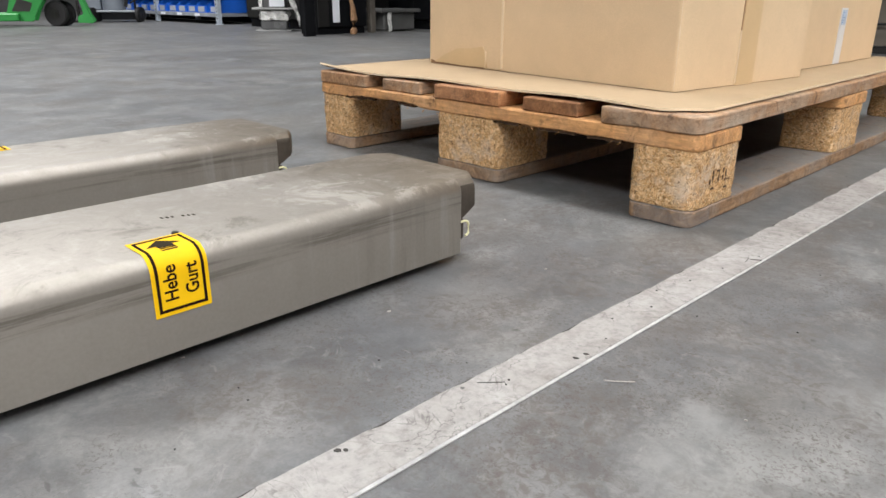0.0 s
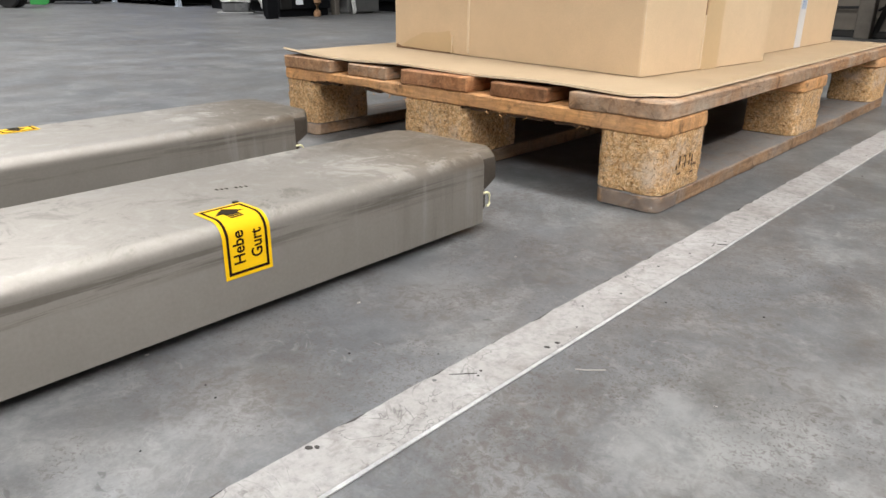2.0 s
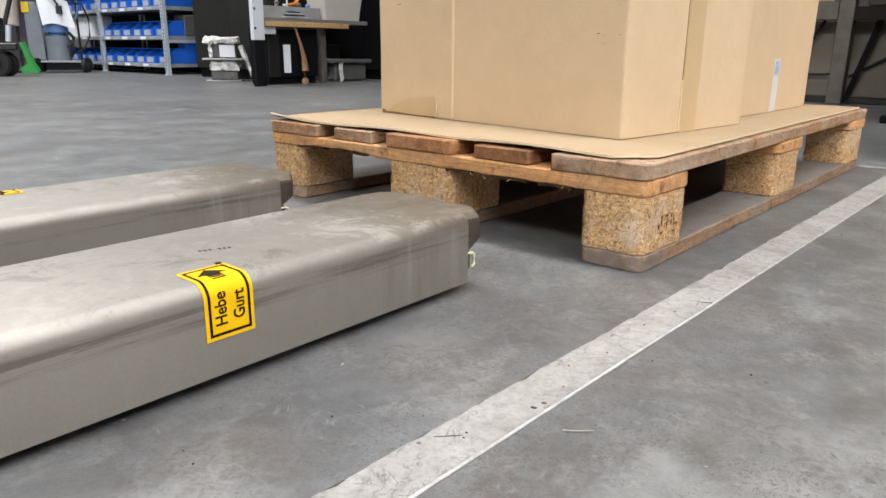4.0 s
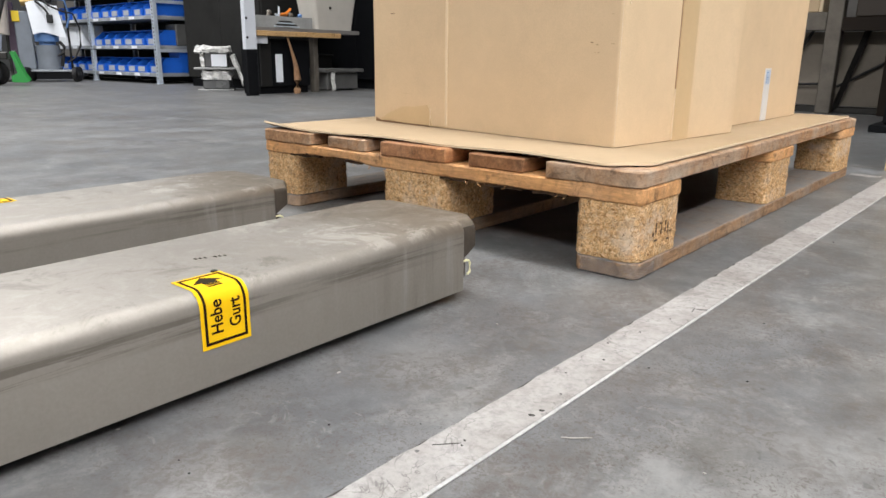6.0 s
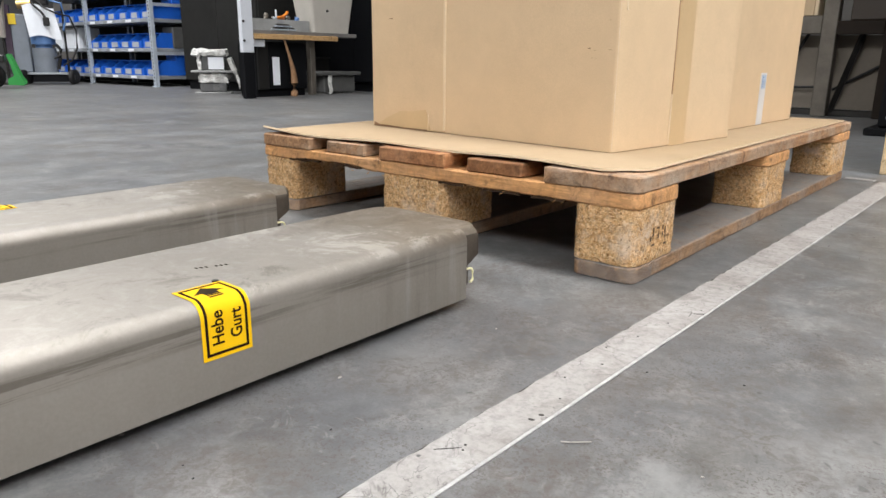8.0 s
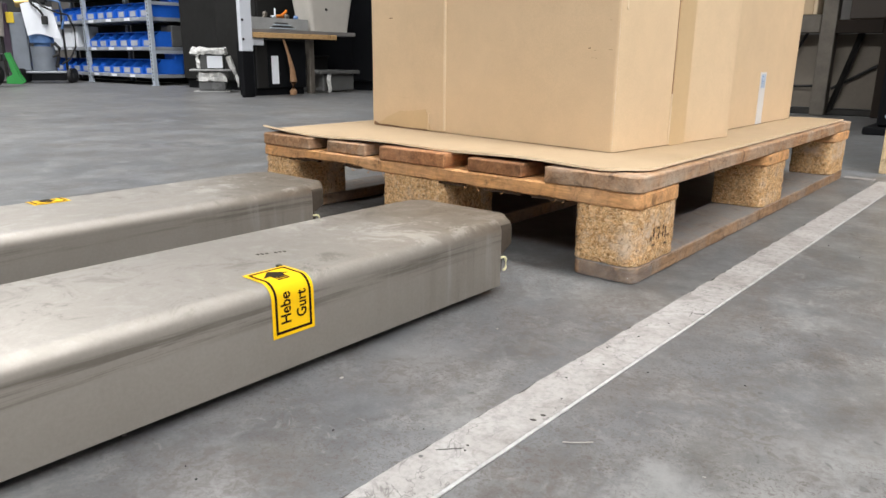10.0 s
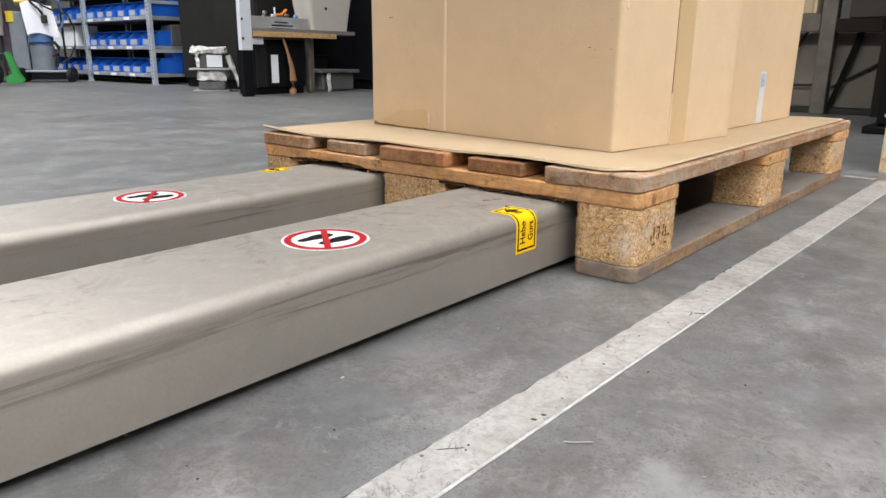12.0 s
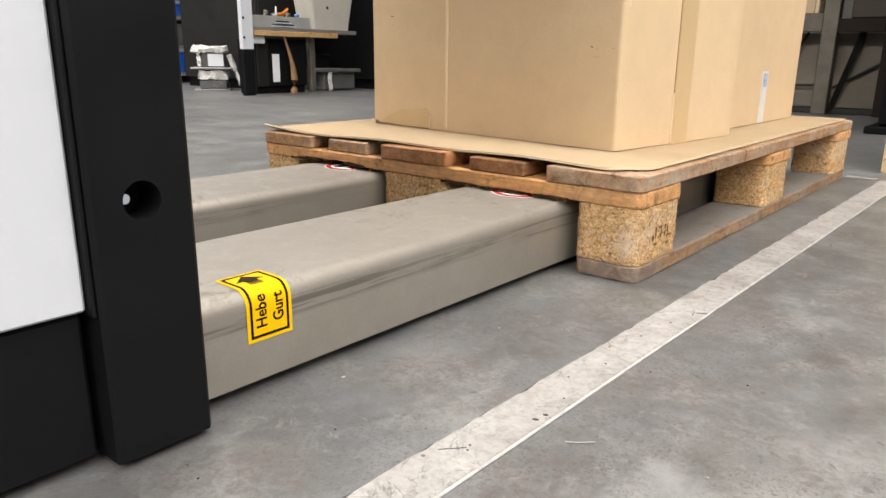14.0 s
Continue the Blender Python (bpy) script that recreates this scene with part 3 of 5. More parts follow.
def marking_strip(name, x0, x1, y0, y1, slant, label, seed, marks=()):
    """A thin floor tape with slightly frayed edges."""
    bm, n = bmesh.new(), max(2, int((y1 - y0) / 0.012))
    rows = []
    for i in range(n + 1):
        y = y0 + (y1 - y0) * i / n
        s = slant * y
        j = noise.noise(Vector((seed, y * 23, 0))) * 0.0016 + noise.noise(Vector((seed, y * 90, 4))) * 0.0008
        k = noise.noise(Vector((seed + 9, y * 6, 2))) * 0.0008
        rows.append([(x0 + s + j, y, 0.0003), (x0 + s + j + 0.0008 + 0.0045 * max(0, noise.noise(Vector((3, y * 45, 1)))), y, 0.0012), (x1 + s - 0.0045 + k, y, 0.0012), (x1 + s - 0.0036 + k, y, 0.0004),
                     (x1 + s - 0.0030 + k, y, 0.0014), (x1 + s + k, y, 0.0014), (x1 + s + k, y, 0.0003)])
    vs = [[bm.verts.new(p) for p in r] for r in rows]
    for a, b in zip(vs, vs[1:]):
        for k in range(len(a) - 1):
            bm.faces.new((a[k], a[k + 1], b[k + 1], b[k]))
    for f in bm.faces:
        f.material_index = 0
    n7 = len(rows[0]) - 1
    bm.faces.ensure_lookup_table()
    # left sliver in dark colour: dirt and the edge's thin shadow together
    for i, f in enumerate(bm.faces):
        f.material_index = 1 if i % n7 >= 4 else 2 if i % n7 == 0 else 0
    ob = solid(name, bm, TAPE, label, "floor marking", kind="structure")
    ob.data.materials.append(TAPE_EDGE)
    ob.data.materials.append(GRIME_AND_SHADE)
    for k, (x, y, a, b, turn) in enumerate(marks):
        pts = [(a * math.cos(t) * (1 + 0.4 * noise.noise(Vector((k, 3 * math.cos(t), 3 * math.sin(t))))), b * math.sin(t) * (1 + 0.4 * noise.noise(Vector((3 * math.sin(t), k, 1))))) for t in (2 * math.pi * i / 14 for i in range(14))]
        part("scuff_mark", prism(pts, 0.0008, 0.0017), GRIME_AND_SHADE, ob, "dark scuff mark" if k == 0 else "", at=pose(x, y, 0, 0, 0, turn))
    return ob


# ---- pallet and its load ----
DECK = ((-0.4, -0.255), (-0.214, -0.114), (-0.0725, 0.0725), (0.114, 0.214), (0.255, 0.4))


def clipped(x0, x1, y0, y1, cuts):
    """An oblong outline; cuts: how much of each corner is worn round (x0y0, x1y0, x1y1, x0y1)."""
    out = []
    for cx, cy, sx, sy, r, first in ((x0, y0, 1, 1, cuts[0], 180), (x1, y0, -1, 1, cuts[1], 270), (x1, y1, -1, -1, cuts[2], 0), (x0, y1, 1, -1, cuts[3], 90)):
        n = 4 if r > 0.008 else 1
        for k in range(n + 1):
            t = radians(first + 90 * k / n)
            out.append((cx + sx * r + r * math.cos(t), cy + sy * r + r * math.sin(t)))
    return out


def rough_board(outline, z0, z1, seed, rough=0.0009, fine=0.012, levels=4, edge=0.0018):
    """A sawn board or block over an outline, with worn edges and an uneven skin."""
    pts = []
    n = len(outline)
    for i in range(n):
        p, q = Vector(outline[i]), Vector(outline[(i + 1) % n])
        d = (q - p).length
        k = max(1, int(d / (fine if d < 0.3 else fine * 2.0)))
        pts += [p + (q - p) * (j / k) for j in range(k)]
    c = sum(pts, Vector((0, 0))) / len(pts)
    bm, rings = bmesh.new(), []
    zs = [(z0, edge), (z0 + edge, 0.0)] + [(z0 + (z1 - z0) * j / (levels - 1), 0.0) for j in range(1, levels - 1)] + [(z1 - edge, 0.0), (z1, edge)]
    m = len(pts)
    for z, inset in zs:
        ring = []
        for i, p in enumerate(pts):
            t = pts[(i + 1) % m] - pts[i - 1]
            nrm = Vector((t.y, -t.x)).normalized()
            o = Vector((p.x * 70 + seed, p.y * 70, z * 90))
            g = rough * (noise.noise(o) + 0.6 * noise.noise(o * 0.3 + Vector((seed, 3, 8))))
            worn = inset * (1.0 + 0.9 * noise.noise(Vector((p.x * 25, p.y * 25 + seed, z * 9))))
            q = p + nrm * (g - worn)
            ring.append(bm.verts.new((q.x, q.y, z)))
        rings.append(ring)
    for a, b in zip(rings, rings[1:]):
        for i in range(m):
            bm.faces.new((a[i], a[(i + 1) % m], b[(i + 1) % m], b[i]))
    bm.faces.new(rings[0][::-1])
    bm.faces.new(rings[-1])
    return bm


def chip_flakes(x0, x1, y0, y1, cuts, seed, count):
    """Slivers of wood lying on the skin of a block and fraying at its corners."""
    rnd, bm = random.Random(seed), bmesh.new()
    out = [Vector(p) for p in clipped(x0, x1, y0, y1, cuts)]
    for k in range(count):
        i = rnd.randrange(len(out))
        p, q = out[i], out[(i + 1) % len(out)]
        if k % 2:
            i = max(range(len(out)), key=lambda j: (out[(j + 1) % len(out)] - out[j]).length * rnd.random())
            p, q = out[i], out[(i + 1) % len(out)]
        d = (q - p).normalized()
        nrm = Vector((d.y, -d.x, 0))
        c = p.lerp(q, rnd.random())
        c = Vector((c.x, c.y, rnd.uniform(0.026, 0.098))) + nrm * 0.0004
        a = rnd.uniform(0, math.pi)
        along = (Vector((d.x, d.y, 0)) * math.cos(a) + Vector((0, 0, 1)) * math.sin(a) + nrm * rnd.uniform(0.0, 0.28)).normalized()
        wide = along.cross(nrm).normalized()
        L, W = rnd.uniform(0.002, 0.006), rnd.uniform(0.0003, 0.0009)
        vs = [bm.verts.new(c + along * u * L + wide * w * W + nrm * h) for h in (0, 0.0005) for u, w in ((-1, -0.4), (-0.3, -1), (1, -0.3), (0.6, 0.9), (-0.7, 0.8))]
        bm.faces.new(vs[:5][::-1])
        bm.faces.new(vs[5:])
        for j in range(5):
            bm.faces.new((vs[j], vs[(j + 1) % 5], vs[5 + (j + 1) % 5], vs[5 + j]))
    return bm


def film_scrap():
    """A torn remnant of stretch film clinging round the pallet's foot corner."""
    ob = thing("film_scrap", pose(0, 0, 0), "torn clear stretch film clinging to the pallet's foot", "plastic film")
    path = [Vector(p) for p in ((0.318, 0.0025), (0.345, 0.0025), (0.3725, 0.0025))]
    path += [Vector((0.3825 + 0.016 * math.cos(radians(a)), 0.0185 + 0.016 * math.sin(radians(a)))) for a in range(-90, 1, 15)]
    path += [Vector((0.3985, 0.035)), Vector((0.3985, 0.055))]
    bm, rows = bmesh.new(), []
    for i in range(36):
        f = i / 35 * (len(path) - 1)
        k = min(int(f), len(path) - 2)
        p = path[k].lerp(path[k + 1], f - k)
        d = (path[k + 1] - path[k]).normalized()
        out = Vector((d.y, -d.x, 0))
        hi = 0.021 + 0.010 * noise.noise(Vector((i * 0.35, 2, 0)))
        row = []
        for j in range(9):
            z = 0.002 + (hi - 0.002) * j / 8
            g = 0.0018 + 0.0016 * noise.noise(Vector((i * 0.45, j * 0.6, 5))) + 0.0006 * noise.noise(Vector((i * 1.7, j * 1.9, 1)))
            row.append(bm.verts.new((p.x + out.x * g, p.y + out.y * g, z)))
        rows.append(row)
    for a, b in zip(rows, rows[1:]):
        for j in range(8):
            bm.faces.new((a[j], b[j], b[j + 1], a[j + 1]))
    thicken(bm, 0.0002, lambda c: Vector((0.5, -1, 0)))
    part("film", bm, CLEAR_FILM, ob, smooth=True)


def pallet():
    root = thing("wooden_pallet", pose(0, 0, 0), "worn wooden transport pallet with pressed chip blocks on the concrete floor", "pallet")
    rnd = random.Random(4)
    for i, (x0, x1) in enumerate(DECK):
        cuts = (0.002, 0.017, 0.012, 0.002) if i == 4 else (0.012, 0.002, 0.002, 0.012) if i == 0 else (0.002,) * 4
        dy = (0.0, 0.006, 0.0, 0.004, 0.0)[i]
        board = part("deck_board", rough_board(clipped(x0, x1, dy, 1.2 - dy, cuts), 0.1224, 0.144 + (0, -0.001, 0.001, -0.001, 0)[i], 3.1 * i, 0.0014), WOOD_RED if i in (2, 3) else WOOD_Y, root, smooth=True)
        for yy in (0.045, 0.1, 0.56, 0.64, 1.1, 1.155):
            for f in (0.25, 0.75):
                xx = x0 + (x1 - x0) * f + rnd.uniform(-0.012, 0.012)
                part("nail", cylm((xx, yy, 0.1425), (xx, yy, 0.1452), 0.0045, 8), DARK_STEEL, board)
    for y0 in (0.0, 0.5275, 1.055):
        bm = rough_board(clipped(-0.4, 0.4, y0 + 0.002, y0 + (0.130 if y0 == 0.0 else 0.143), (0.010, 0.017, 0.006, 0.004)), 0.1002, 0.1220, 50 + y0, 0.0012, 0.005, 5, 0.0024)
        for v in bm.verts:
            if y0 == 0.0 and v.co.z < 0.1065 and v.co.y < 0.03:
                gone = max(0.0, 1 - abs((v.co.x + 0.20) / 0.10) ** 3) * 0.0055 + 0.0022 * max(0.0, noise.noise(Vector((v.co.x * 45, 4, 0))))
                gone += 0.0018 * noise.noise(Vector((v.co.x * 140, 8, 0))) * (1.0 if abs(v.co.x) < 0.3 else 0.3)
                v.co.z += max(0.0, gone)
        cb = part("cross_board", bm, WOOD_X, root, smooth=True)
        if y0 == 0.0:
            for k, (xa, xb, z) in enumerate(((-0.318, -0.268, 0.1012), (-0.272, -0.235, 0.1035), (-0.165, -0.120, 0.1030), (0.060, 0.110, 0.0996), (0.150, 0.215, 0.0994), (0.235, 0.290, 0.0996))):
                bk = boxm(xa, xb, 0.0012, 0.012, z - 0.0016, z + 0.0016)
                bmesh.ops.subdivide_edges(bk, edges=[e for e in bk.edges if e.calc_length() > 0.02], cuts=11)
                part("bark_remnant", roughen(roughen(bk, 0.0018, 60, k), 0.0012, 190, k), BARK, cb, "dark ragged bark along the broken edge")
        for k in range(16 if y0 == 0.0 else 0):
            x = rnd.uniform(-0.32, 0.30)
            a = rnd.uniform(-1, 1)
            part("loose_fibre", tube([(x, 0.001, 0.1005), (x + 0.004 * a, -0.002, 0.0975), (x + 0.010 * a, -0.003, 0.0955 + 0.003 * rnd.random())], 0.0004, 5), WOOD_X, cb, "pale loose wood fibre" if k == 0 else "")
    for y0 in (0.0, 0.5275, 1.055):
        for x0, x1 in ((-0.4, -0.302), (-0.0725, 0.0725), (0.302, 0.4)):
            c = [0.004] * 4
            if y0 == 0.0:
                c[0], c[1] = (0.012, 0.012)
            if x0 > 0.2:
                c[1], c[2] = 0.020, 0.016
            if x0 < -0.35:
                c[1] = 0.014
            bm = rough_board(clipped(x0 + 0.002, x1 - 0.002, y0 + 0.004, y0 + (0.134 if y0 == 0.0 else 0.141), c), 0.0224, 0.0998, 9 * x0 + 5 * y0, 0.0016, 0.007, 9, 0.0012)
            blk = part("block", bm, CHIPS, root, smooth=True)
            if y0 < 0.6:
                part("frayed_skin", chip_flakes(x0 + 0.002, x1 - 0.002, y0 + 0.004, y0 + (0.134 if y0 == 0.0 else 0.141), c, 31 + 7 * x0 + y0, 260 if y0 == 0.0 else 120), CHIPS, blk, "loose wood chips standing off the block", kind="stuff")
            if x0 > 0.2 and y0 > 0.5 and y0 < 0.6:
                for k in range(7):
                    xx, zz, a = rnd.uniform(x0 + 0.02, x1), 0.097 - 0.006 * rnd.random(), rnd.uniform(-1, 1)
                    part("loose_fibre", tube([(xx, y0 + 0.004, zz), (xx + 0.006 * a, y0 - 0.002, zz - 0.006), (xx + 0.012 * a, y0 - 0.004, zz - 0.012 - 0.008 * rnd.random())], 0.0005, 5), WOOD_X, blk)
            if x0 > 0.2 and y0 == 0.0:
                xs = x1 - 0.002 + 0.0003
                for k, (ya, za, w, h) in enumerate(((0.048, 0.052, 0.006, 0.008), (0.056, 0.054, 0.005, 0.022), (0.068, 0.066, 0.014, 0.004), (0.073, 0.052, 0.004, 0.024),
                                                    (0.086, 0.052, 0.005, 0.024), (0.094, 0.050, 0.005, 0.022), (0.100, 0.050, 0.016, 0.004), (0.052, 0.044, 0.020, 0.004), (0.09, 0.040, 0.026, 0.004))):
                    part("stamp_mark", boxm(xs - 0.001, xs, ya, ya + w * 0.5, za, za + h * 0.7), STAMP, blk, "dark burnt-in stamp mark" if k == 0 else "")
    for x0, x1, e in ((-0.4, -0.303, -1), (-0.0725, 0.0725, 0), (0.306, 0.4, 1)):
        c = (0.006, 0.016, 0.018, 0.004) if e > 0 else (0.016, 0.008, 0.004, 0.02) if e < 0 else (0.012,) * 4
        part("bottom_board", rough_board(clipped(x0 + 0.001, x1 - 0.0015, 0.0025, 1.1975, c), 0.0, 0.022, 20 + 8 * x0, 0.001), WOOD_LOW, root, smooth=True)
    return root


def liner():
    """The thin sheet on the pallet; it hangs a little at the near corner and lifts at the far left."""
    bm, nx, ny = bmesh.new(), 44, 54
    x0, x1, y0, y1 = -0.405, 0.388, 0.008, 1.165

    def z(u, v):
        lift = 0.006 * max(0, 1 - math.hypot(u / 0.12, v / 0.16)) ** 1.3
        wave = 0.0016 * math.sin(u * 17 + 1) * max(0, 1 - v / 0.12)
        return 0.1462 + lift + wave + 0.0015 * max(0, 1 - v / 0.1)
    grid = []
    for j in range(ny + 1):
        v = j / ny
        row = []
        for i in range(nx + 1):
            u = i / nx
            x, y = x0 + (x1 - x0) * u, y0 + (y1 - y0) * v
            y += 0.012 * (1 - v) * math.sin(u * 2.6) ** 2 - 0.006 * (1 - v) * u
            # the near corner is rounded off
            du, dv = max(0, u - 0.93) / 0.07, max(0, 0.05 - v) / 0.05
            x -= 0.026 * du * dv * dv
            y += 0.026 * dv * du * du
            row.append(bm.verts.new((x, y, z(u, v * 7.0 if v < 0.14 else 1.0))))
        grid.append(row)
    for a, b in zip(grid, grid[1:]):
        for i in range(nx):
            bm.faces.new((a[i], a[i + 1], b[i + 1], b[i]))
    thicken(bm, 0.0034)
    for v in bm.verts:
        if v.co.y < 0.03:
            v.co.y += 0.0022 * noise.noise(Vector((v.co.x * 60, 1, 0)))
    bm.normal_update()
    for f in bm.faces:
        f.material_index = 1 if abs(f.normal.z) < 0.6 else 0
    ob = solid("cardboard_sheet", bm, CARD_SHEET, "thin tan cardboard sheet lying on the pallet boards", "cardboard sheet", smooth=True)
    ob.data.materials.append(CARD_CUT)
    return ob


def carton(m, sx, sy, sz, label):
    """A closed carton with softly rounded, scuffed edges; its corner nearest the road marking is the origin."""
    root = thing("cardboard_box", m, label, "box", "cartons on the pallet")
    bm = boxm(-sx, 0, 0, sy, 0.001, sz)
    es = [e for e in bm.edges if abs(e.verts[0].co.z - e.verts[1].co.z) > 0.1]
    bmesh.ops.bevel(bm, geom=es, offset=0.0065, segments=4, affect="EDGES", profile=0.5)
    bmesh.ops.subdivide_edges(bm, edges=[e for e in bm.edges if e.calc_length() > 0.2], cuts=14, use_grid_fill=True)
    for v in bm.verts:
        edge = min(abs(v.co.z), abs(v.co.z - sz)) / 0.2
        bulge = math.sin(min(1, edge) * math.pi / 2)
        o = v.co * 5 + Vector((sx * 10, 0, 0))
        v.co.y += 0.0018 * noise.noise(o) * bulge
        v.co.x += 0.0018 * noise.noise(o + Vector((9, 3, 1))) * bulge
    part("carton_body", bm, CARD, root, smooth=True)
    return root


def load():
    near = carton(pose(0.276, 0.158, 0.1498, 0, 0, -7.2), 0.61, 0.378, 0.56, "tan cardboard box with taped seam and torn patch on the pallet")
    # upright butt seam of the front, with its pale cut edge
    bm = boxm(-0.3835, -0.3775, -0.0026, 0.001, 0.004, 0.555, bev=0.0012)
    part("seam_ridge", roughen(bm, 0.0006, 40), CARD_CUT, near, "pale crushed cut edge of the front seam")
    part("overlap_panel", boxm(-0.598, -0.3835, -0.0016, 0.001, 0.002, 0.558, bev=0.0007), CARD, near, "overlapping front panel")
    bm = prism([(-0.585, 0.003), (-0.418, 0.001), (-0.424, 0.018), (-0.427, 0.03), (-0.432, 0.041), (-0.47, 0.036), (-0.51, 0.034), (-0.555, 0.018)], 0, 0.0012)
    part("torn_patch", bm, PARCEL_TAPE, near, "darker torn layer of the cardboard", at=pose(0, -0.0022, 0.001, 90, 0, 0))
    # crushed edge; the sliver's dark colour stands for shade in the gap
    bm = prism([(-0.598, 0.0), (-0.425, 0.0), (-0.43, 0.0025), (-0.50, 0.0018), (-0.555, 0.0035), (-0.58, 0.003), (-0.597, 0.0075)], 0, 0.0012)
    part("crushed_edge", bm, HANDLE_WOOD, near, "crushed lower edge with its shaded gap in dark colour", at=pose(0, -0.0026, 0.001, 90, 0, 0))
    part("tear_line", roughen(boxm(-0.4255, -0.4235, -0.0042, 0.0, 0.003, 0.034, bev=0.0006), 0.0012, 70), CARD_CUT, near, "pale torn edge")
    rnd = random.Random(8)
    for k in range(18):
        x, z, w = rnd.uniform(-0.060, -0.012), rnd.choice((rnd.uniform(0.13, 0.26), rnd.uniform(0.228, 0.240))), rnd.uniform(0.0015, 0.006)
        part("smudge", roughen(boxm(x, x + w, -0.0012, 0.001, z, z + rnd.uniform(0.0006, 0.0014)), 0.0006, 150, k), CARD_DARK, near, "faint brown smudge" if k == 0 else "")
    bm = bmesh.new()
    bmesh.ops.create_grid(bm, x_segments=1, y_segments=120, size=0.5)
    for v in bm.verts:
        t = v.co.y + 0.5
        wide = max(0.0, noise.noise(Vector((t * 30, 3, 0))) + 0.25 * noise.noise(Vector((t * 120, 9, 0)))) * 0.0032
        ang = math.radians(45) + (0.25 if v.co.x > 0 else -0.25) * (0.2 + wide * 400)
        v.co = Vector((-0.0065 + 0.0069 * math.cos(ang), 0.0065 - 0.0069 * math.sin(ang), 0.003 + 0.55 * t))
    thicken(bm, 0.0003, lambda c: Vector((1, -1, 0)))
    part("edge_wear", bm, CARD_CUT, near, "pale worn upright edge")
    for y, z, h in ((0.0135, 0.30, 0.09), (0.0130, 0.415, 0.05), (0.0135, 0.21, 0.03)):
        bm = boxm(-0.0008, 0.0006, y, y + 0.0035, z, z + h)
        bmesh.ops.subdivide_edges(bm, edges=[e for e in bm.edges if e.calc_length() > 0.02], cuts=9)
        part("edge_scuff", roughen(bm, 0.0013, 90, z), CARD_CUT, near, "pale scuffed edge")
    part("side_tape", boxm(-0.001, 0.0014, 0.163, 0.212, 0.0, 0.56), PARCEL_TAPE, near, "strip of brown parcel tape")
    part("side_slit", boxm(-0.001, 0.0018, 0.1585, 0.1615, 0.003, 0.085), CARD_CUT, near, "pale cut edge")
    part("side_slit", boxm(-0.001, 0.0016, 0.1592, 0.1600, 0.085, 0.56), HANDLE_WOOD, near, "thin dark gap beside the tape")
    for x, z, w in ((-0.545, 0.214, 0.011), (-0.055, 0.155, 0.004)):
        part("scuff", boxm(x, x + w, -0.0012 if x > -0.38 else -0.0022, 0.001, z, z + 0.0014), HANDLE_WOOD, near, "small dark scuff")
    far = carton(pose(0.273, 0.622, 0.1498, 0, 0, -0.9), 0.60, 0.475, 0.56, "tan cardboard box with a white shipping strip on the pallet")
    st = part("shipping_strip", boxm(-0.001, 0.0012, 0.216, 0.252, 0.001, 0.114), WHITE_STICKER, far, "narrow white paper strip with a small blue-grey print")
    part("print_patch", boxm(0.0, 0.0016, 0.221, 0.247, 0.080, 0.110), plain("pale_blue_print", (0.42, 0.50, 0.62), 0.6, 0, 0.2, 60), st)
    for k in range(5):
        part("print_bar", boxm(0.0, 0.0020, 0.224, 0.229 + 0.004 * (k % 3), 0.084 + k * 0.005, 0.0855 + k * 0.005), GAS_BLUE, st)

# ---- the automatic pallet truck: its own origin lies 0.38 m behind the fork tips, on its centre line ----
FORK_TOP, FORK_R, FORK_LOW = 0.0955, 0.014, 0.0125
FORK_IN, FORK_OUT = 0.087, 0.277


def fork_mesh(x0, x1, nose=False):
    """A folded steel fork with rounded upper edges and a nose cut back below."""
    def section(y, inset, low, r):
        a, b, pts = x0 + inset, x1 - inset, []
        pts.append((b, low))
        for k in range(7):
            t = math.pi / 2 * k / 6
            pts.append((b - r + r * math.cos(t), FORK_TOP - r + r * math.sin(t)))
        for k in range(7):
            t = math.pi / 2 * (1 + k / 6)
            pts.append((a + r + r * math.cos(t), FORK_TOP - r + r * math.sin(t)))
        pts.append((a, low))
        return [(x, y, z) for x, z in pts]
    bm = bmesh.new()
    if nose:
        stations = [(0.3474, 0.0022, 0.051, FORK_R), (0.356, 0.0022, 0.055, FORK_R), (0.370, 0.0024, 0.063, FORK_R), (0.379, 0.013, 0.064, FORK_R), (0.384, 0.020, 0.067, 0.010)]
    else:
        stations = [(-0.86, 0, FORK_LOW, FORK_R)] + [(-0.86 + 1.20 * k / 12, 0, FORK_LOW, FORK_R) for k in range(1, 12)]
        stations += [(0.3450, 0, FORK_LOW, FORK_R), (0.3472, 0.0016, FORK_LOW + 0.001, FORK_R)]
    vs = [[bm.verts.new(p) for p in section(*s)] for s in stations]
    for a, b in zip(vs, vs[1:]):
        for k in range(len(a)):
            bm.faces.new((a[k], a[(k + 1) % len(a)], b[(k + 1) % len(a)], b[k]))
    bm.faces.new(vs[0])
    bm.faces.new(vs[-1])
    return bm


LABEL_LOW = 0.0452


def on_fork(side, u, v, h):
    """A point of a sticker that wraps the fork's outer edge: u up the side and over the top, v along the fork, h above the steel."""
    flat = FORK_TOP - FORK_R - LABEL_LOW
    if u < flat:
        x, z = FORK_OUT + h, LABEL_LOW + u
    elif u < flat + FORK_R * math.pi / 2:
        t = (u - flat) / FORK_R
        x, z = FORK_OUT - FORK_R + (FORK_R + h) * math.cos(t), FORK_TOP - FORK_R + (FORK_R + h) * math.sin(t)
    else:
        x, z = FORK_OUT - FORK_R - (u - flat - FORK_R * math.pi / 2), FORK_TOP + h
    return Vector((side * x, v, z))


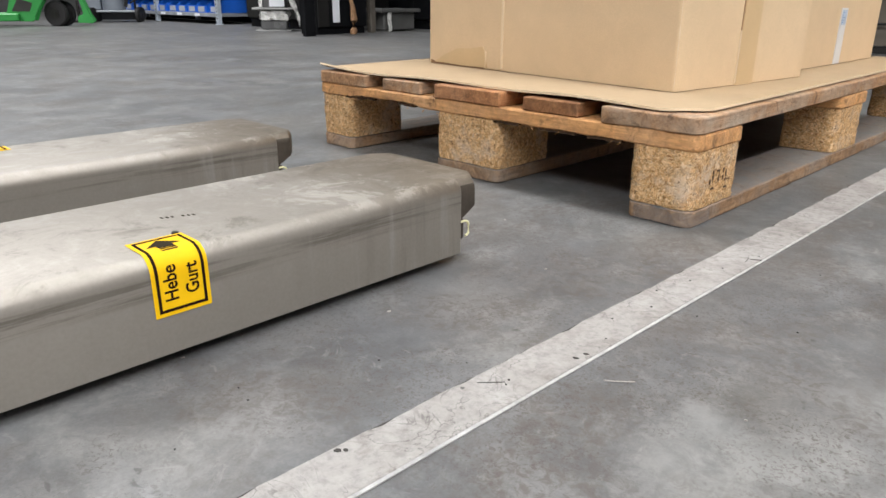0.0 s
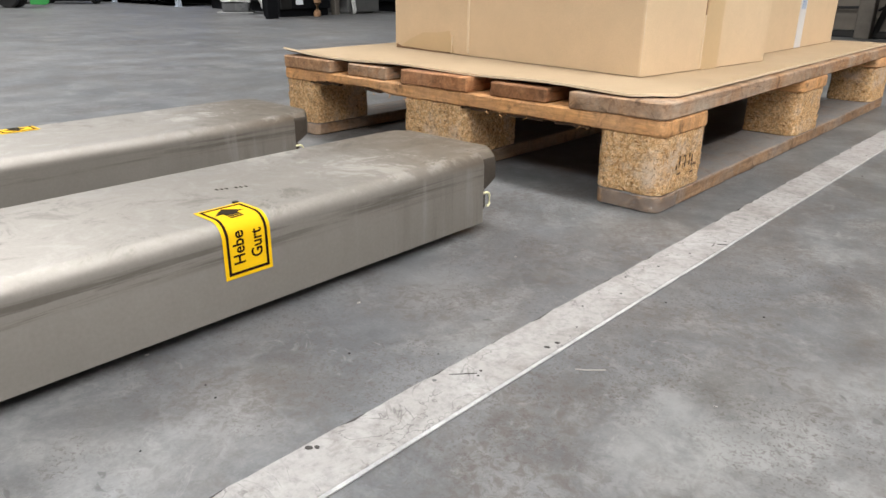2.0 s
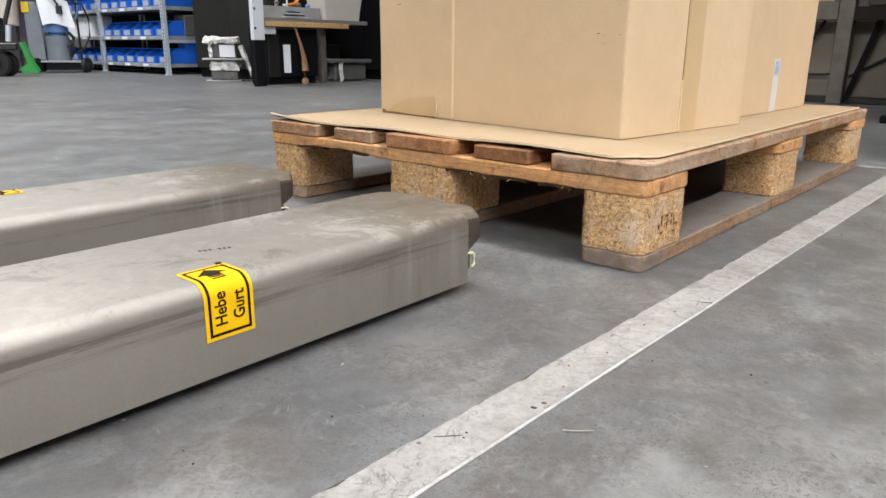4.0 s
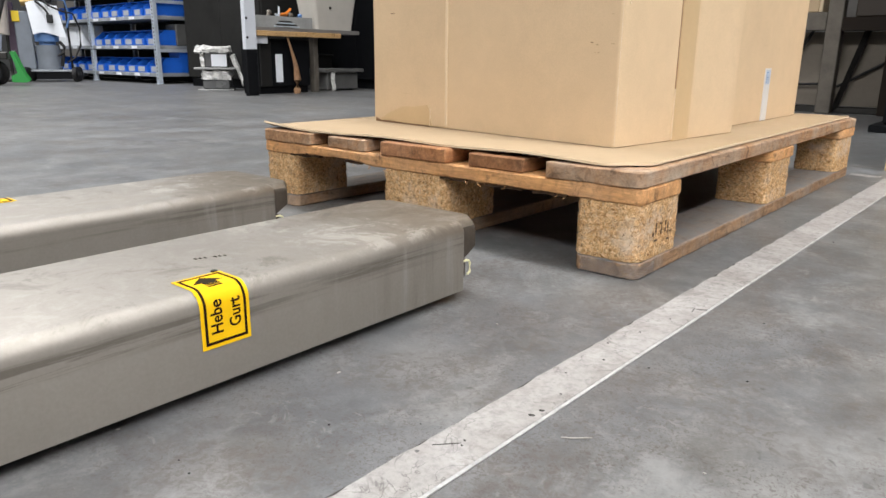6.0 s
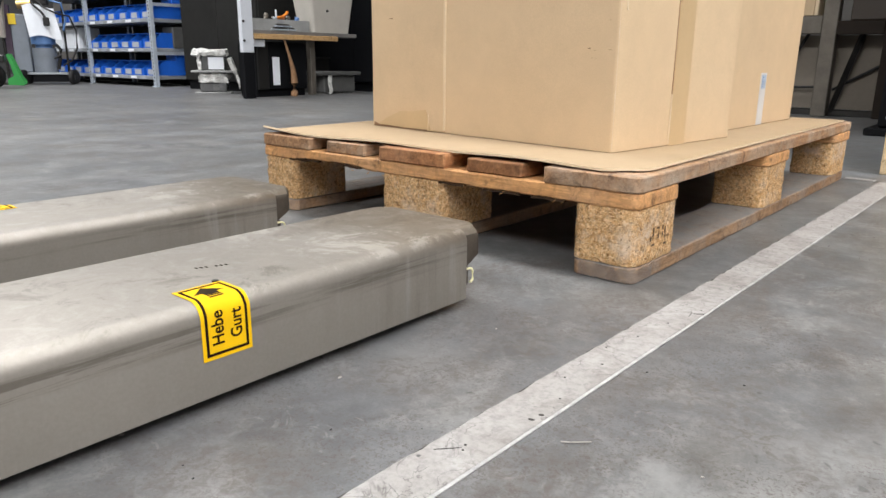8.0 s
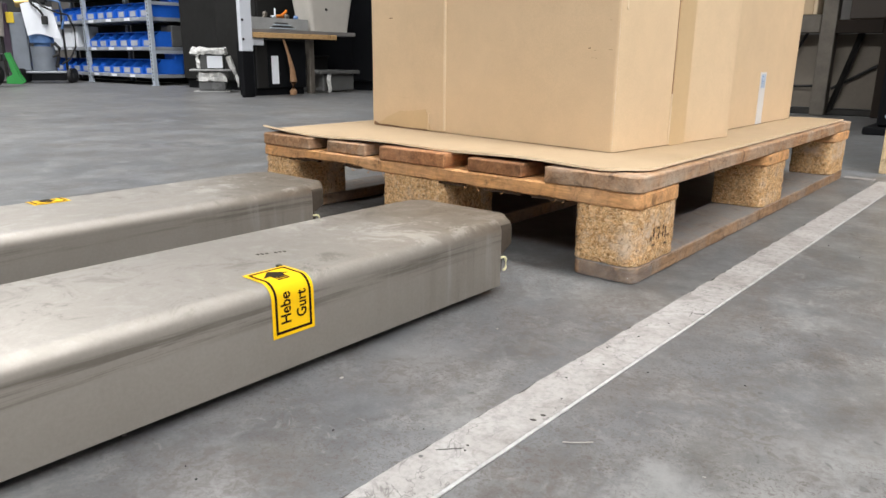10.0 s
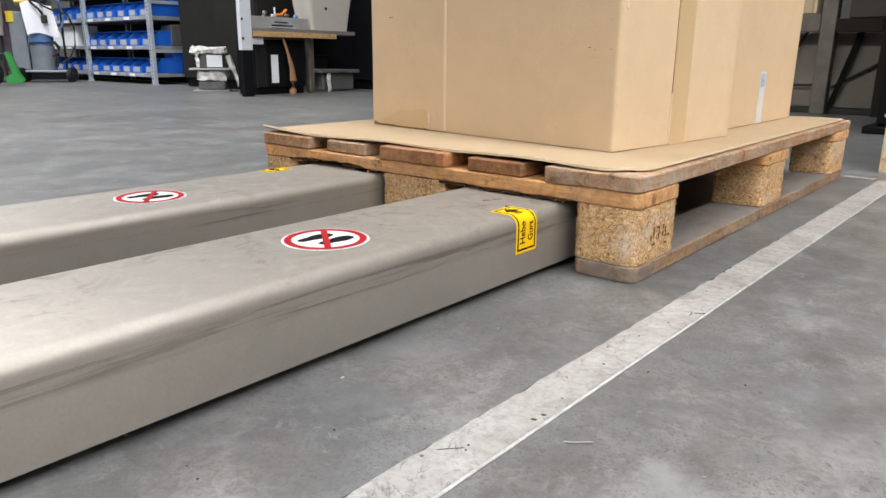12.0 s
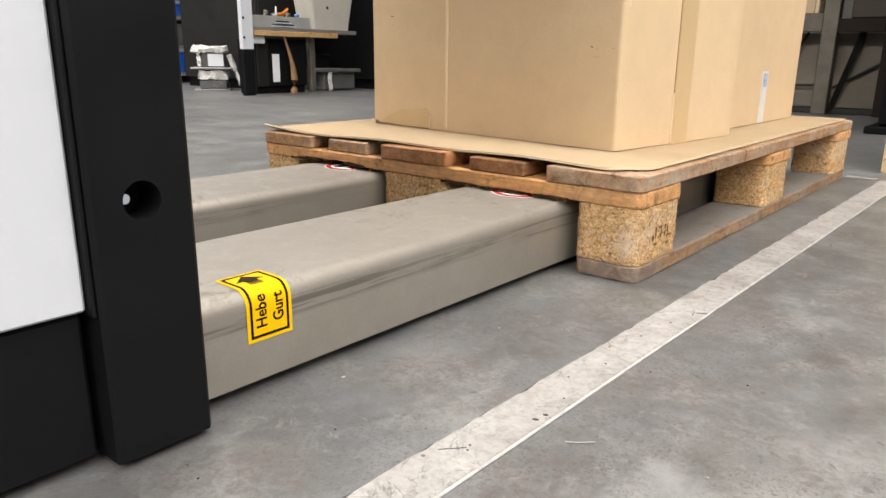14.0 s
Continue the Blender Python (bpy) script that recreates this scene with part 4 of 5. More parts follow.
def wrapped(side, y0, u0, u1, v0, v1, h):
    """A patch of sticker over the edge, with a small thickness."""
    bm, n = bmesh.new(), max(2, int((u1 - u0) / 0.0025))
    rows = []
    for i in range(n + 1):
        u = u0 + (u1 - u0) * i / n
        rows.append([bm.verts.new(on_fork(side, u, y0 + v, h)) for v in (v0, v1)])
    for a, b in zip(rows, rows[1:]):
        bm.faces.new((a[0], a[1], b[1], b[0]))
    thicken(bm, 0.0002, lambda c: Vector((side, 0, 1)))
    return bm


def wrapped_text(side, y0, word, u0, v0, size, width, h):
    """Lettering that reads up the side of the fork."""
    cu = bpy.data.curves.new("lettering", "FONT")
    cu.body, cu.size, cu.resolution_u, cu.offset = word, size, 4, 0.00035
    ob = bpy.data.objects.new("lettering", cu)
    scene.collection.objects.link(ob)
    bpy.context.view_layer.update()
    me = bpy.data.meshes.new_from_object(ob.evaluated_get(bpy.context.evaluated_depsgraph_get()))
    bpy.data.objects.remove(ob)
    bm = bmesh.new()
    bm.from_mesh(me)
    bpy.data.meshes.remove(me)
    bmesh.ops.subdivide_edges(bm, edges=[e for e in bm.edges if e.calc_length() > 0.004], cuts=3)
    full = max(v.co.x for v in bm.verts)
    for v in bm.verts:
        v.co = on_fork(side, u0 + v.co.x * width / full, y0 + v0 - v.co.y, h)
    return bm


def strap_label(fork, side, y0, lift=0.0):
    """The yellow sticker that marks where a lifting strap goes."""
    L, W = 0.0865, 0.0470
    st = part("strap_label", wrapped(side, y0, lift, L + lift, 0, W, 0.0005), YELLOW, fork, "yellow lifting-strap sticker folded over the fork edge", smooth=True)
    e, w = 0.0033, 0.0025
    for u0, u1, v0, v1 in ((e, L - e, e, e + w), (e, L - e, W - e - w, W - e), (e, e + w, e + w, W - e - w), (L - e - w, L - e, e + w, W - e - w)):
        part("border_line", wrapped(side, y0, u0 + lift, u1 + lift, v0, v1, 0.0008), INK, st)
    if side > 0:
        part("lettering", wrapped_text(side, y0, "Hebe", 0.0115 + lift, 0.0200, 0.0155, 0.0300, 0.0008), INK, st)
        part("lettering", wrapped_text(side, y0, "Gurt", 0.0140 + lift, 0.0375, 0.0155, 0.0260, 0.0008), INK, st)

    def flat(outline):
        bm = bmesh.new()
        bm.faces.new([bm.verts.new(on_fork(side, u + lift, y0 + v, 0.0008)) for u, v in outline])
        thicken(bm, 0.0002)
        return bm
    part("arrow_head", flat([(0.0795, 0.0225), (0.0655, 0.0365), (0.0655, 0.0085)]), GREY_INK, st)
    for u0, u1 in ((0.0600, 0.0656), (0.0570, 0.0588), (0.0540, 0.0555)):
        part("arrow_bar", flat([(u0, 0.0160), (u0, 0.0290), (u1, 0.0290), (u1, 0.0160)]), GREY_INK, st)
    return st


def no_step_sign(fork, cx, cy):
    """The round ban on stepping: red ring and bar over two shoe soles."""
    z, n, r = FORK_TOP, 48, 0.0480

    def ring(r0, r1, z1):
        bm = bmesh.new()
        pts = [(math.cos(2 * math.pi * k / n), math.sin(2 * math.pi * k / n)) for k in range(n)]
        b = [bm.verts.new((cx + r1 * x, cy + r1 * y, z1)) for x, y in pts]
        if r0:
            a = [bm.verts.new((cx + r0 * x, cy + r0 * y, z1)) for x, y in pts]
            for k in range(n):
                bm.faces.new((a[k], b[k], b[(k + 1) % n], a[(k + 1) % n]))
        else:
            bm.faces.new(b)
        thicken(bm, 0.00025)
        return bm
    sg = part("no_step_sign", ring(0, r, z + 0.0004), WHITE_STICKER, fork, "round red and white no-stepping sticker with two black soles")
    part("red_ring", ring(0.0372, 0.0452, z + 0.0008), RED_STICKER, sg)
    for dx, dy in ((-0.0124, -0.0045), (0.0124, 0.0045)):
        bm, pts = bmesh.new(), []
        for k in range(28):
            a = 2 * math.pi * k / 28
            y = 0.0235 * math.copysign(abs(math.cos(a)) ** 0.8, math.cos(a))
            wid = 0.0086 + 0.0013 * math.sin(y / 0.0235 * 2.0 + 0.3) - 0.0016 * math.exp(-((y + 0.007) / 0.006) ** 2)
            px = wid * math.copysign(abs(math.sin(a)) ** 0.75, math.sin(a))
            pts.append((cx + dx + px, cy + dy + y))
        bm.faces.new([bm.verts.new((x, y, z + 0.0008)) for x, y in pts])
        thicken(bm, 0.0002)
        part("shoe_sole", bm, BLACK_STICKER, sg)
    bar = boxm(-0.039, 0.039, -0.0036, 0.0036, 0, 0.0002)
    bmesh.ops.transform(bar, matrix=pose(cx, cy, z + 0.0010, 0, 0, 143), verts=bar.verts)
    part("red_bar", bar, RED_STICKER, sg)


def fork(root, side):
    lo, hi = sorted((side * FORK_IN, side * FORK_OUT))
    fk = part("fork", fork_mesh(lo, hi), STEEL, root, "bead-blasted steel fork with rounded edges and smudges", smooth=True)
    nose = part("fork_nose", fork_mesh(lo, hi, True), STEEL, fk, "steel nose plate with shade coloured into its sides", smooth=True)
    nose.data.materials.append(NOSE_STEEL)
    # faces turned sideways or down get a darker steel that stands in for shade
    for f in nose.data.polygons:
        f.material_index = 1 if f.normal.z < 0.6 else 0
    strap_label(fk, side, 0.0)
    strap_label(fk, side, -0.783, 0.0035)
    no_step_sign(fk, 0.1865 if side > 0 else -0.1795, -0.2365 if side > 0 else -0.2450)
    cx = (lo + hi) / 2
    part("entry_roller", cylm((lo + 0.035, 0.345, 0.035), (hi - 0.035, 0.345, 0.035), 0.014, 18, bev=0.002), RUBBER, fk, "small dark entry roller")
    part("axle_bracket", boxm(hi - 0.03, hi - 0.006, 0.335, 0.3585, 0.024, 0.050, bev=0.005, seg=3), NOSE_STEEL, fk)
    part("axle_bracket", boxm(lo + 0.006, lo + 0.03, 0.335, 0.3585, 0.024, 0.050, bev=0.005, seg=3), NOSE_STEEL, fk)
    x = hi - 0.004
    part("yellow_clip", tube([(x, 0.342, 0.0470), (x, 0.3560, 0.0470), (x, 0.3600, 0.0455), (x, 0.3620, 0.0420), (x, 0.3620, 0.0320), (x, 0.3600, 0.0300), (x, 0.3570, 0.0295)], 0.0015), CLIP_YELLOW, fk, "pale yellow bent wire clip")
    # stamped characters too small to read
    if side > 0:
        for k in range(7):
            if k == 3:
                continue
            xx, yy = 0.183 + 0.0016 * k, 0.054 + 0.0043 * k
            bm = boxm(xx - 0.0022, xx + 0.0022, yy - 0.0009, yy + 0.0009, FORK_TOP - 0.001, FORK_TOP + 0.0003)
            part("stamped_mark", bm, GREY_INK, fk, "small dark stamped mark" if k == 0 else "")
        part("rivet", cylm((0.2315, 0.0435, FORK_TOP - 0.001), (0.2315, 0.0435, FORK_TOP + 0.0012), 0.0030, 12), DARK_STEEL, fk, "small dark rivet")
        part("screw_head", cylm((0.224, -0.802, FORK_TOP - 0.001), (0.224, -0.802, FORK_TOP + 0.0008), 0.0032, 12), ZINC, fk, "small bright screw head")


def holed_plate(x0, x1, y0, y1, z0, z1, hy, hz, r):
    """An upright post with a round blind hole in its x1 face."""
    bm, n = bmesh.new(), 32
    ring = [bm.verts.new((x1, hy + r * math.cos(2 * math.pi * k / n), hz + r * math.sin(2 * math.pi * k / n))) for k in range(n)]
    deep = [bm.verts.new((x1 - 0.03, v.co.y, v.co.z)) for v in ring]
    sq = []
    for k in range(n):
        a = 2 * math.pi * k / n
        c, s = math.cos(a), math.sin(a)
        f = 1 / max(abs(c), abs(s))
        sq.append(bm.verts.new((x1, hy + c * f * 0.02, hz + s * f * 0.02)))
    for k in range(n):
        j = (k + 1) % n
        bm.faces.new((ring[k], ring[j], sq[j], sq[k]))
        bm.faces.new((ring[j], ring[k], deep[k], deep[j]))
    bm.faces.new(deep)

    def quad(a, b, c, d):
        bm.faces.new([bm.verts.new((x1, y, z)) for y, z in (a, b, c, d)])
    A, B, C, D = hy - 0.02, hy + 0.02, hz - 0.02, hz + 0.02
    b = 0.003
    ya, yb = y0 + b, y1 - b
    quad((ya, z0), (yb, z0), (yb, C), (ya, C))
    quad((ya, D), (yb, D), (yb, z1), (ya, z1))
    quad((ya, C), (A, C), (A, D), (ya, D))
    quad((B, C), (yb, C), (yb, D), (B, D))
    outline = [(x1, ya), (x1 - b, y0), (x0, y0), (x0, y1), (x1 - b, y1), (x1, yb)]
    lo = [bm.verts.new((x, y, z0)) for x, y in outline]
    hi = [bm.verts.new((x, y, z1)) for x, y in outline]
    for i in range(5):
        bm.faces.new((lo[i], lo[i + 1], hi[i + 1], hi[i]))
    bm.faces.new(lo)
    bm.faces.new(hi)
    return bm


def pallet_truck():
    root = thing("pallet_truck", pose(0, 0, 0), "driverless pallet truck with steel forks, black posts and white panels", "pallet truck")
    fork(root, 1)
    fork(root, -1)
    for side in (1, -1):
        bm = holed_plate(0.246, 0.309, -0.915, -0.8405, 0.007, 1.85, -0.8785, 0.1935, 0.0135)
        if side < 0:
            bmesh.ops.transform(bm, matrix=Matrix.Diagonal((-1, 1, 1, 1)), verts=bm.verts)
        post = part("post", bm, BLACK_PAINT, root, "matt black upright post with a bolt hole")
        bm = cylm((side * 0.300, -0.8885, 0.195), (side * 0.3055, -0.8885, 0.195), 0.0036, 14, bev=0.001)
        part("bolt", bm, ZINC, post, "bright round bolt head")
        part("post_trim", boxm(*sorted((side * 0.246, side * 0.3045)), -0.9182, -0.9155, 0.118, 1.85, bev=0.0008), BLACK_PAINT, post, "narrow black trim strip")
        part("side_panel", boxm(*sorted((side * 0.269, side * 0.297)), -2.1, -0.9190, 0.1212, 1.8, bev=0.002), WHITE_PAINT, root, "white powder-coated side panel")
        part("skirt", boxm(*sorted((side * 0.254, side * 0.290)), -2.1, -0.920, 0.010, 0.1195, bev=0.003), BLACK_PAINT, root, "matt black side skirt")
    part("front_plate", boxm(-0.246, 0.246, -0.893, -0.865, 0.10, 1.8, bev=0.004), BLACK_PAINT, root, "matt black front plate")
    part("machine_core", boxm(-0.253, 0.253, -2.09, -0.903, 0.06, 1.78, bev=0.01), BLACK_PAINT, root)
    for s in (-0.18, 0.18):
        part("wheel", cylm((s - 0.03, -1.7, 0.09), (s + 0.03, -1.7, 0.09), 0.09, 24, bev=0.006), RUBBER, root)
    return root


# ---- the far side of the hall ----


def storage_bin(w=0.19, d=0.30, h=0.135):
    """An open-fronted picking bin with sloping front and a card tag."""
    root = thing("storage_bin", pose(0, 0, 0), "blue plastic open-fronted picking bin on a shelf", "storage bin", "picking bins on the rack")
    side = [(0, 0), (d, 0), (d, h), (0.085, h), (0.0, h * 0.52)]
    bm = bmesh.new()
    t = 0.006
    for x in (-w / 2, w / 2 - t):
        a = [bm.verts.new((x, p[0], p[1])) for p in side]
        b = [bm.verts.new((x + t, p[0], p[1])) for p in side]
        bm.faces.new(a)
        bm.faces.new(b[::-1])
        for i in range(5):
            bm.faces.new((a[i], a[(i + 1) % 5], b[(i + 1) % 5], b[i]))
    add_box(bm, -w / 2 + t, w / 2 - t, 0, d, 0, t)
    add_box(bm, -w / 2 + t, w / 2 - t, d - t, d, t, h)
    add_box(bm, -w / 2 + t, w / 2 - t, 0, t, t, h * 0.5)
    add_box(bm, -w / 2 - 0.003, w / 2 + 0.003, 0.08, d, h, h + 0.008)
    part("bin_shell", bm, BLUE, root)
    part("tag", boxm(-w * 0.3, w * 0.3, -0.004, -0.0005, 0.010, h * 0.44), TAG_GREY, root, "grey card tag")
    part("contents", roughen(boxm(-w / 2 + 0.012, w / 2 - 0.012, 0.02, d - 0.02, 0.008, h * 0.45, bev=0.01), 0.01, 20), GREY_PLASTIC, root)
    return root


def shelving():
    yF, yB, xs = 2.69, 3.19, (-8.62, -7.25, -5.88)
    levels = (0.105, 0.365, 0.64, 0.93)
    for a, b in zip(xs, xs[1:]):
        rack = thing("shelving_rack", pose(a, yF, 0), "zinc-plated steel shelving bay filled with picking bins", "shelving", "shelving bays")
        w = b - a
        for x in ((0.0, w) if b == xs[-1] else (0.0,)):
            for y in (0.0, yB - yF - 0.035):
                bm = boxm(x - 0.026, x + 0.026, y, y + 0.006, 0, 2.2)
                add_box(bm, x - 0.026, x - 0.020, y + 0.006, y + 0.035, 0, 2.2)
                add_box(bm, x + 0.020, x + 0.026, y + 0.006, y + 0.035, 0, 2.2)
                up = part("upright", bm, ZINC, rack)
                for k in range(26):
                    part("slot", boxm(x - 0.006, x + 0.006, y - 0.002, y, 0.05 + 0.033 * k, 0.065 + 0.033 * k), DARK_STEEL, up)
                part("foot", boxm(x - 0.035, x + 0.035, y - 0.012, y + 0.045, 0, 0.006), ZINC, up)
            if x > 0:
                for z in (0.30, 0.75):
                    part("side_brace", boxm(x - 0.004, x + 0.004, 0.03, yB - yF - 0.03, z, z + 0.03), ZINC, rack)
        part("back_panel", boxm(0.03, w - 0.03, yB - yF + 0.004, yB - yF + 0.014, 0.004, 2.1), CHARCOAL, rack, "dark rear sheet")
        for z in levels:
            sh = part("shelf", boxm(0.028, w - 0.028, 0.004, yB - yF, z - 0.036, z, bev=0.003), SHELF_GREY, rack, "grey steel shelf with tags on its lip")
            for k in range(6):
                xx = 0.12 + k * (w - 0.2) / 6
                part("shelf_tag", boxm(xx, xx + 0.11, 0.0, 0.003, z - 0.031, z - 0.006), (PAPER, TAG_GREY)[k % 2], sh)
    first = storage_bin()
    first.matrix_basis = pose(-7.12, yF + 0.02, 0.105)
    rnd = random.Random(2)
    for i, a in enumerate(xs[:2]):
        for li, z in enumerate(levels):
            for k in range(6):
                if (i, li, k) == (1, 0, 0) or (i == 0 and li == 1):
                    continue
                copy_thing(first, pose(a + 0.13 + k * 0.222, yF + 0.02 + rnd.uniform(-0.005, 0.02), z, 0, 0, rnd.uniform(-4, 4)))
    for z, c in ((0.105, 1), (0.64, 1)):
        deep = thing("deep_storage_box", pose(-6.02, yF + 0.26, z), "tall blue plastic storage box at the rack's end", "storage bin", "deep boxes on the rack")
        bm = boxm(-0.09, 0.11, 0, 0.20, 0, 0.20 if z < 0.3 else 0.26, bev=0.006)
        part("box_shell", bm, BLUE, deep)
        part("rim", boxm(-0.096, 0.116, -0.006, 0.206, 0.19 if z < 0.3 else 0.25, 0.205 if z < 0.3 else 0.265, bev=0.003), BLUE, deep)
    g = thing("grey_storage_box", pose(-6.0, yF + 0.24, 0.365), "grey translucent plastic box at the rack's end", "storage bin")
    part("box_shell", boxm(-0.1, 0.1, 0, 0.22, 0, 0.2, bev=0.008), DIM_PLASTIC, g)
    for x, wd, hh in ((-7.62, 0.12, 0.22), (-7.8, 0.2, 0.2), (-8.1, 0.2, 0.2)):
        bx = thing("carton_on_shelf", pose(x, yF + 0.05, 0.365), "small white carton on the steel shelf", "box", "cartons on the rack")
        part("carton_body", boxm(-wd / 2, wd / 2, 0, 0.24, 0, hh, bev=0.004), PAPER, bx)
        part("carton_flap", boxm(-wd / 2 + 0.004, wd / 2 - 0.004, 0.004, 0.118, hh, hh + 0.003), PAPER, bx)


def cabinet(x0, x1, y0, h, label, paint):
    root = thing("metal_cabinet", pose(x0, y0, 0), label, "cabinet", "dark cabinets along the wall")
    w = x1 - x0
    part("plinth", boxm(0.01, w - 0.01, 0.03, 0.5, 0, 0.075, bev=0.003), BLACK_PAINT, root)
    part("body", boxm(0, w, 0.02, 0.52, 0.078, h, bev=0.004), paint, root)
    for a, b, s in ((0.004, w / 2 - 0.002, 1), (w / 2 + 0.002, w - 0.004, -1)):
        door = part("door", boxm(a, b, 0, 0.0195, 0.085, h - 0.01, bev=0.002), paint, root)
        xh = b - 0.05 if s > 0 else a + 0.05
        part("handle", boxm(xh - 0.012, xh + 0.012, -0.02, -0.0005, h * 0.55, h * 0.55 + 0.12, bev=0.004), BLACK_PAINT, door)
    return root


BENCH = pose(-3.625, 2.20, 0, 0, 0, 94)


def workbench():
    root = thing("workbench", BENCH, "low bench with grey top, wooden edge and a white-and-black steel post", "workbench")
    part("post_foot", boxm(-0.032, 0.062, 0.0, 0.035, 0.0, 0.319, bev=0.003), BLACK_PAINT, root, "black lower part of the post")
    post = part("post", boxm(-0.034, 0.064, -0.002, 0.035, 0.320, 1.5, bev=0.003), WHITE_PAINT, root, "white upper part of the post")
    for z in (0.40, 0.53):
        part("bolt", cylm((-0.02, -0.007, z), (-0.02, -0.0022, z), 0.009, 12), DARK_STEEL, post)
    part("bracket", boxm(0.075, 0.19, 0.03, 0.06, 0.362, 0.412, bev=0.003), WHITE_PAINT, root, "white support bracket")
    part("bench_top", boxm(0.075, 1.15, 0.024, 0.17, 0.447, 0.478, bev=0.003), TOP_GREY, root, "dull grey bench surface")
    part("edge_strip", boxm(0.075, 0.91, 0.0, 0.0235, 0.415, 0.452, bev=0.003), TOP_WOOD, root, "light wooden front edge")
    part("leg", boxm(0.70, 0.75, 0.10, 0.15, 0, 0.446, bev=0.003), GALV, root)
    under = thing("bench_drawer_unit", BENCH @ pose(0, 0, 0), "black drawer unit under the low bench", "drawer unit")
    part("body", boxm(0.17, 0.66, 0.12, 0.32, 0.05, 0.40, bev=0.004), BLACK_PAINT, under)
    part("plinth", boxm(0.18, 0.65, 0.13, 0.32, 0, 0.05), BLACK_PAINT, under)
    part("drawer", boxm(0.28, 0.655, 0.105, 0.1195, 0.055, 0.395, bev=0.003), BLACK_PAINT, under)
    part("door", boxm(0.175, 0.275, 0.102, 0.1195, 0.055, 0.395, bev=0.003), CHARCOAL, under)
    strip = thing("paper_strip", BENCH @ pose(0.345, 0.1005, 0.085), "white paper strip stuck to the black drawer unit", "paper strip")
    part("paper", boxm(-0.033, 0.033, 0, 0.0035, 0, 0.205), PAPER, strip)


def bench_things():
    tray = thing("tool_tray", BENCH @ pose(0.09, 0.05, 0.479), "grey metal tray with hand tools on the bench", "tool tray")
    bm = boxm(0, 0.56, 0, 0.11, 0, 0.008)
    for a in ((0, 0.56, 0, 0.006), (0, 0.56, 0.104, 0.11), (0, 0.006, 0.006, 0.104), (0.554, 0.56, 0.006, 0.104)):
        add_box(bm, a[0], a[1], a[2], a[3], 0.008, 0.080)
    part("tray_shell", bm, GREY_PLASTIC, tray)
    for k, (x, z, c) in enumerate(((0.12, 0.09, GALV), (0.19, 0.07, DARK_STEEL), (0.24, 0.075, SHELF_GREY), (0.42, 0.075, GAS_BLUE), (0.33, 0.08, GALV))):
        tl = thing("hand_tool", BENCH @ pose(0.09 + x, 0.072, 0.488), "loose steel hand tool lying in the tray", "tool", "tools in the tray")
        part("tool_body", cylm((0, 0, 0.012), (0.06, 0.03, z), 0.012, 10), c, tl)
        part("tool_head", cylm((0.06, 0.03, z), (0.07, 0.035, z + 0.015), 0.018, 10), c, tl)
    for k in range(4):
        rod = thing("steel_rod", BENCH @ pose(0.25, 0.022 + 0.004 * k, 0.486 + 0.012 * k), "thin bright steel rod lying before the tray", "rod", "rods on the bench")
        part("bar", cylm((0.02 * k, 0, 0), (0.24 - 0.02 * k, 0.002, 0), 0.005, 8), (ZINC, DARK_STEEL)[k % 2], rod)
    pl = thing("pliers", BENCH @ pose(0.34, 0.06, 0.562), "pliers with orange grips lying on the tray", "pliers")
    part("grip", tube([(0, 0, 0.01), (0.05, 0.0, 0.016), (0.10, 0.02, 0.035), (0.13, 0.03, 0.055)], 0.010), ORANGE, pl, "orange grip")
    part("grip", tube([(0, 0.01, 0.0), (0.06, 0.03, 0.008), (0.11, 0.05, 0.012)], 0.010), ORANGE, pl, "orange grip")
    part("jaw", boxm(-0.03, 0.0, -0.006, 0.016, -0.002, 0.014, bev=0.003), ZINC, pl)
    part("blade", boxm(-0.012, 0.0, -0.002, 0.006, 0.014, 0.065, bev=0.002), PAPER, pl)
    tub = thing("plastic_tub", BENCH @ pose(0.885, 0.13, 0.479), "large pale grey plastic tub standing on the bench", "tub")
    bm = prism(clipped(-0.27, 0.27, -0.12, 0.12, (0.04,) * 4), 0, 0.42)
    for v in bm.verts:
        f = 0.74 + 0.26 * v.co.z / 0.42
        v.co.x, v.co.y = v.co.x * f, v.co.y * f
    part("tub_body", bm, PALE_PLASTIC, tub)
    part("rim", prism(clipped(-0.285, 0.285, -0.135, 0.135, (0.04,) * 4), 0.421, 0.445, 0.004), PALE_PLASTIC, tub)
    part("plug", cylm((-0.06, -0.108, 0.165), (-0.06, -0.098, 0.165), 0.010, 12), DARK_STEEL, tub)
    st = thing("wooden_stick", BENCH @ pose(0.435, 0.03, 0), "curved brown wooden tool handle leaning under the bench", "stick")
    bm = tube([(0.012, 0, 0.0), (0.016, 0, 0.03), (0.022, 0, 0.10), (0.012, 0, 0.20), (-0.015, 0.0, 0.29), (-0.045, 0.0, 0.37), (-0.06, 0, 0.412)], 0.03, 12)
    ps = [(0.0, 0.95), (0.03, 1.1), (0.10, 1.05), (0.20, 0.72), (0.29, 0.45), (0.37, 0.36), (0.412, 0.34)]
    cx = [0.026, 0.026, 0.024, 0.012, -0.015, -0.045, -0.06]
    bm.verts.ensure_lookup_table()
    for i, v in enumerate(bm.verts):
        k = i // 12
        v.co.x = cx[k] + (v.co.x - cx[k]) * ps[k][1]
        v.co.y *= 0.6 * ps[k][1]
        v.co.z = ps[k][0]
    part("shaft", bm, HANDLE_WOOD, st, smooth=True)
    cr = thing("plastic_crate", BENCH @ pose(0.98, 0.22, 0), "grey plastic crate with a crumpled cover under the bench", "crate")
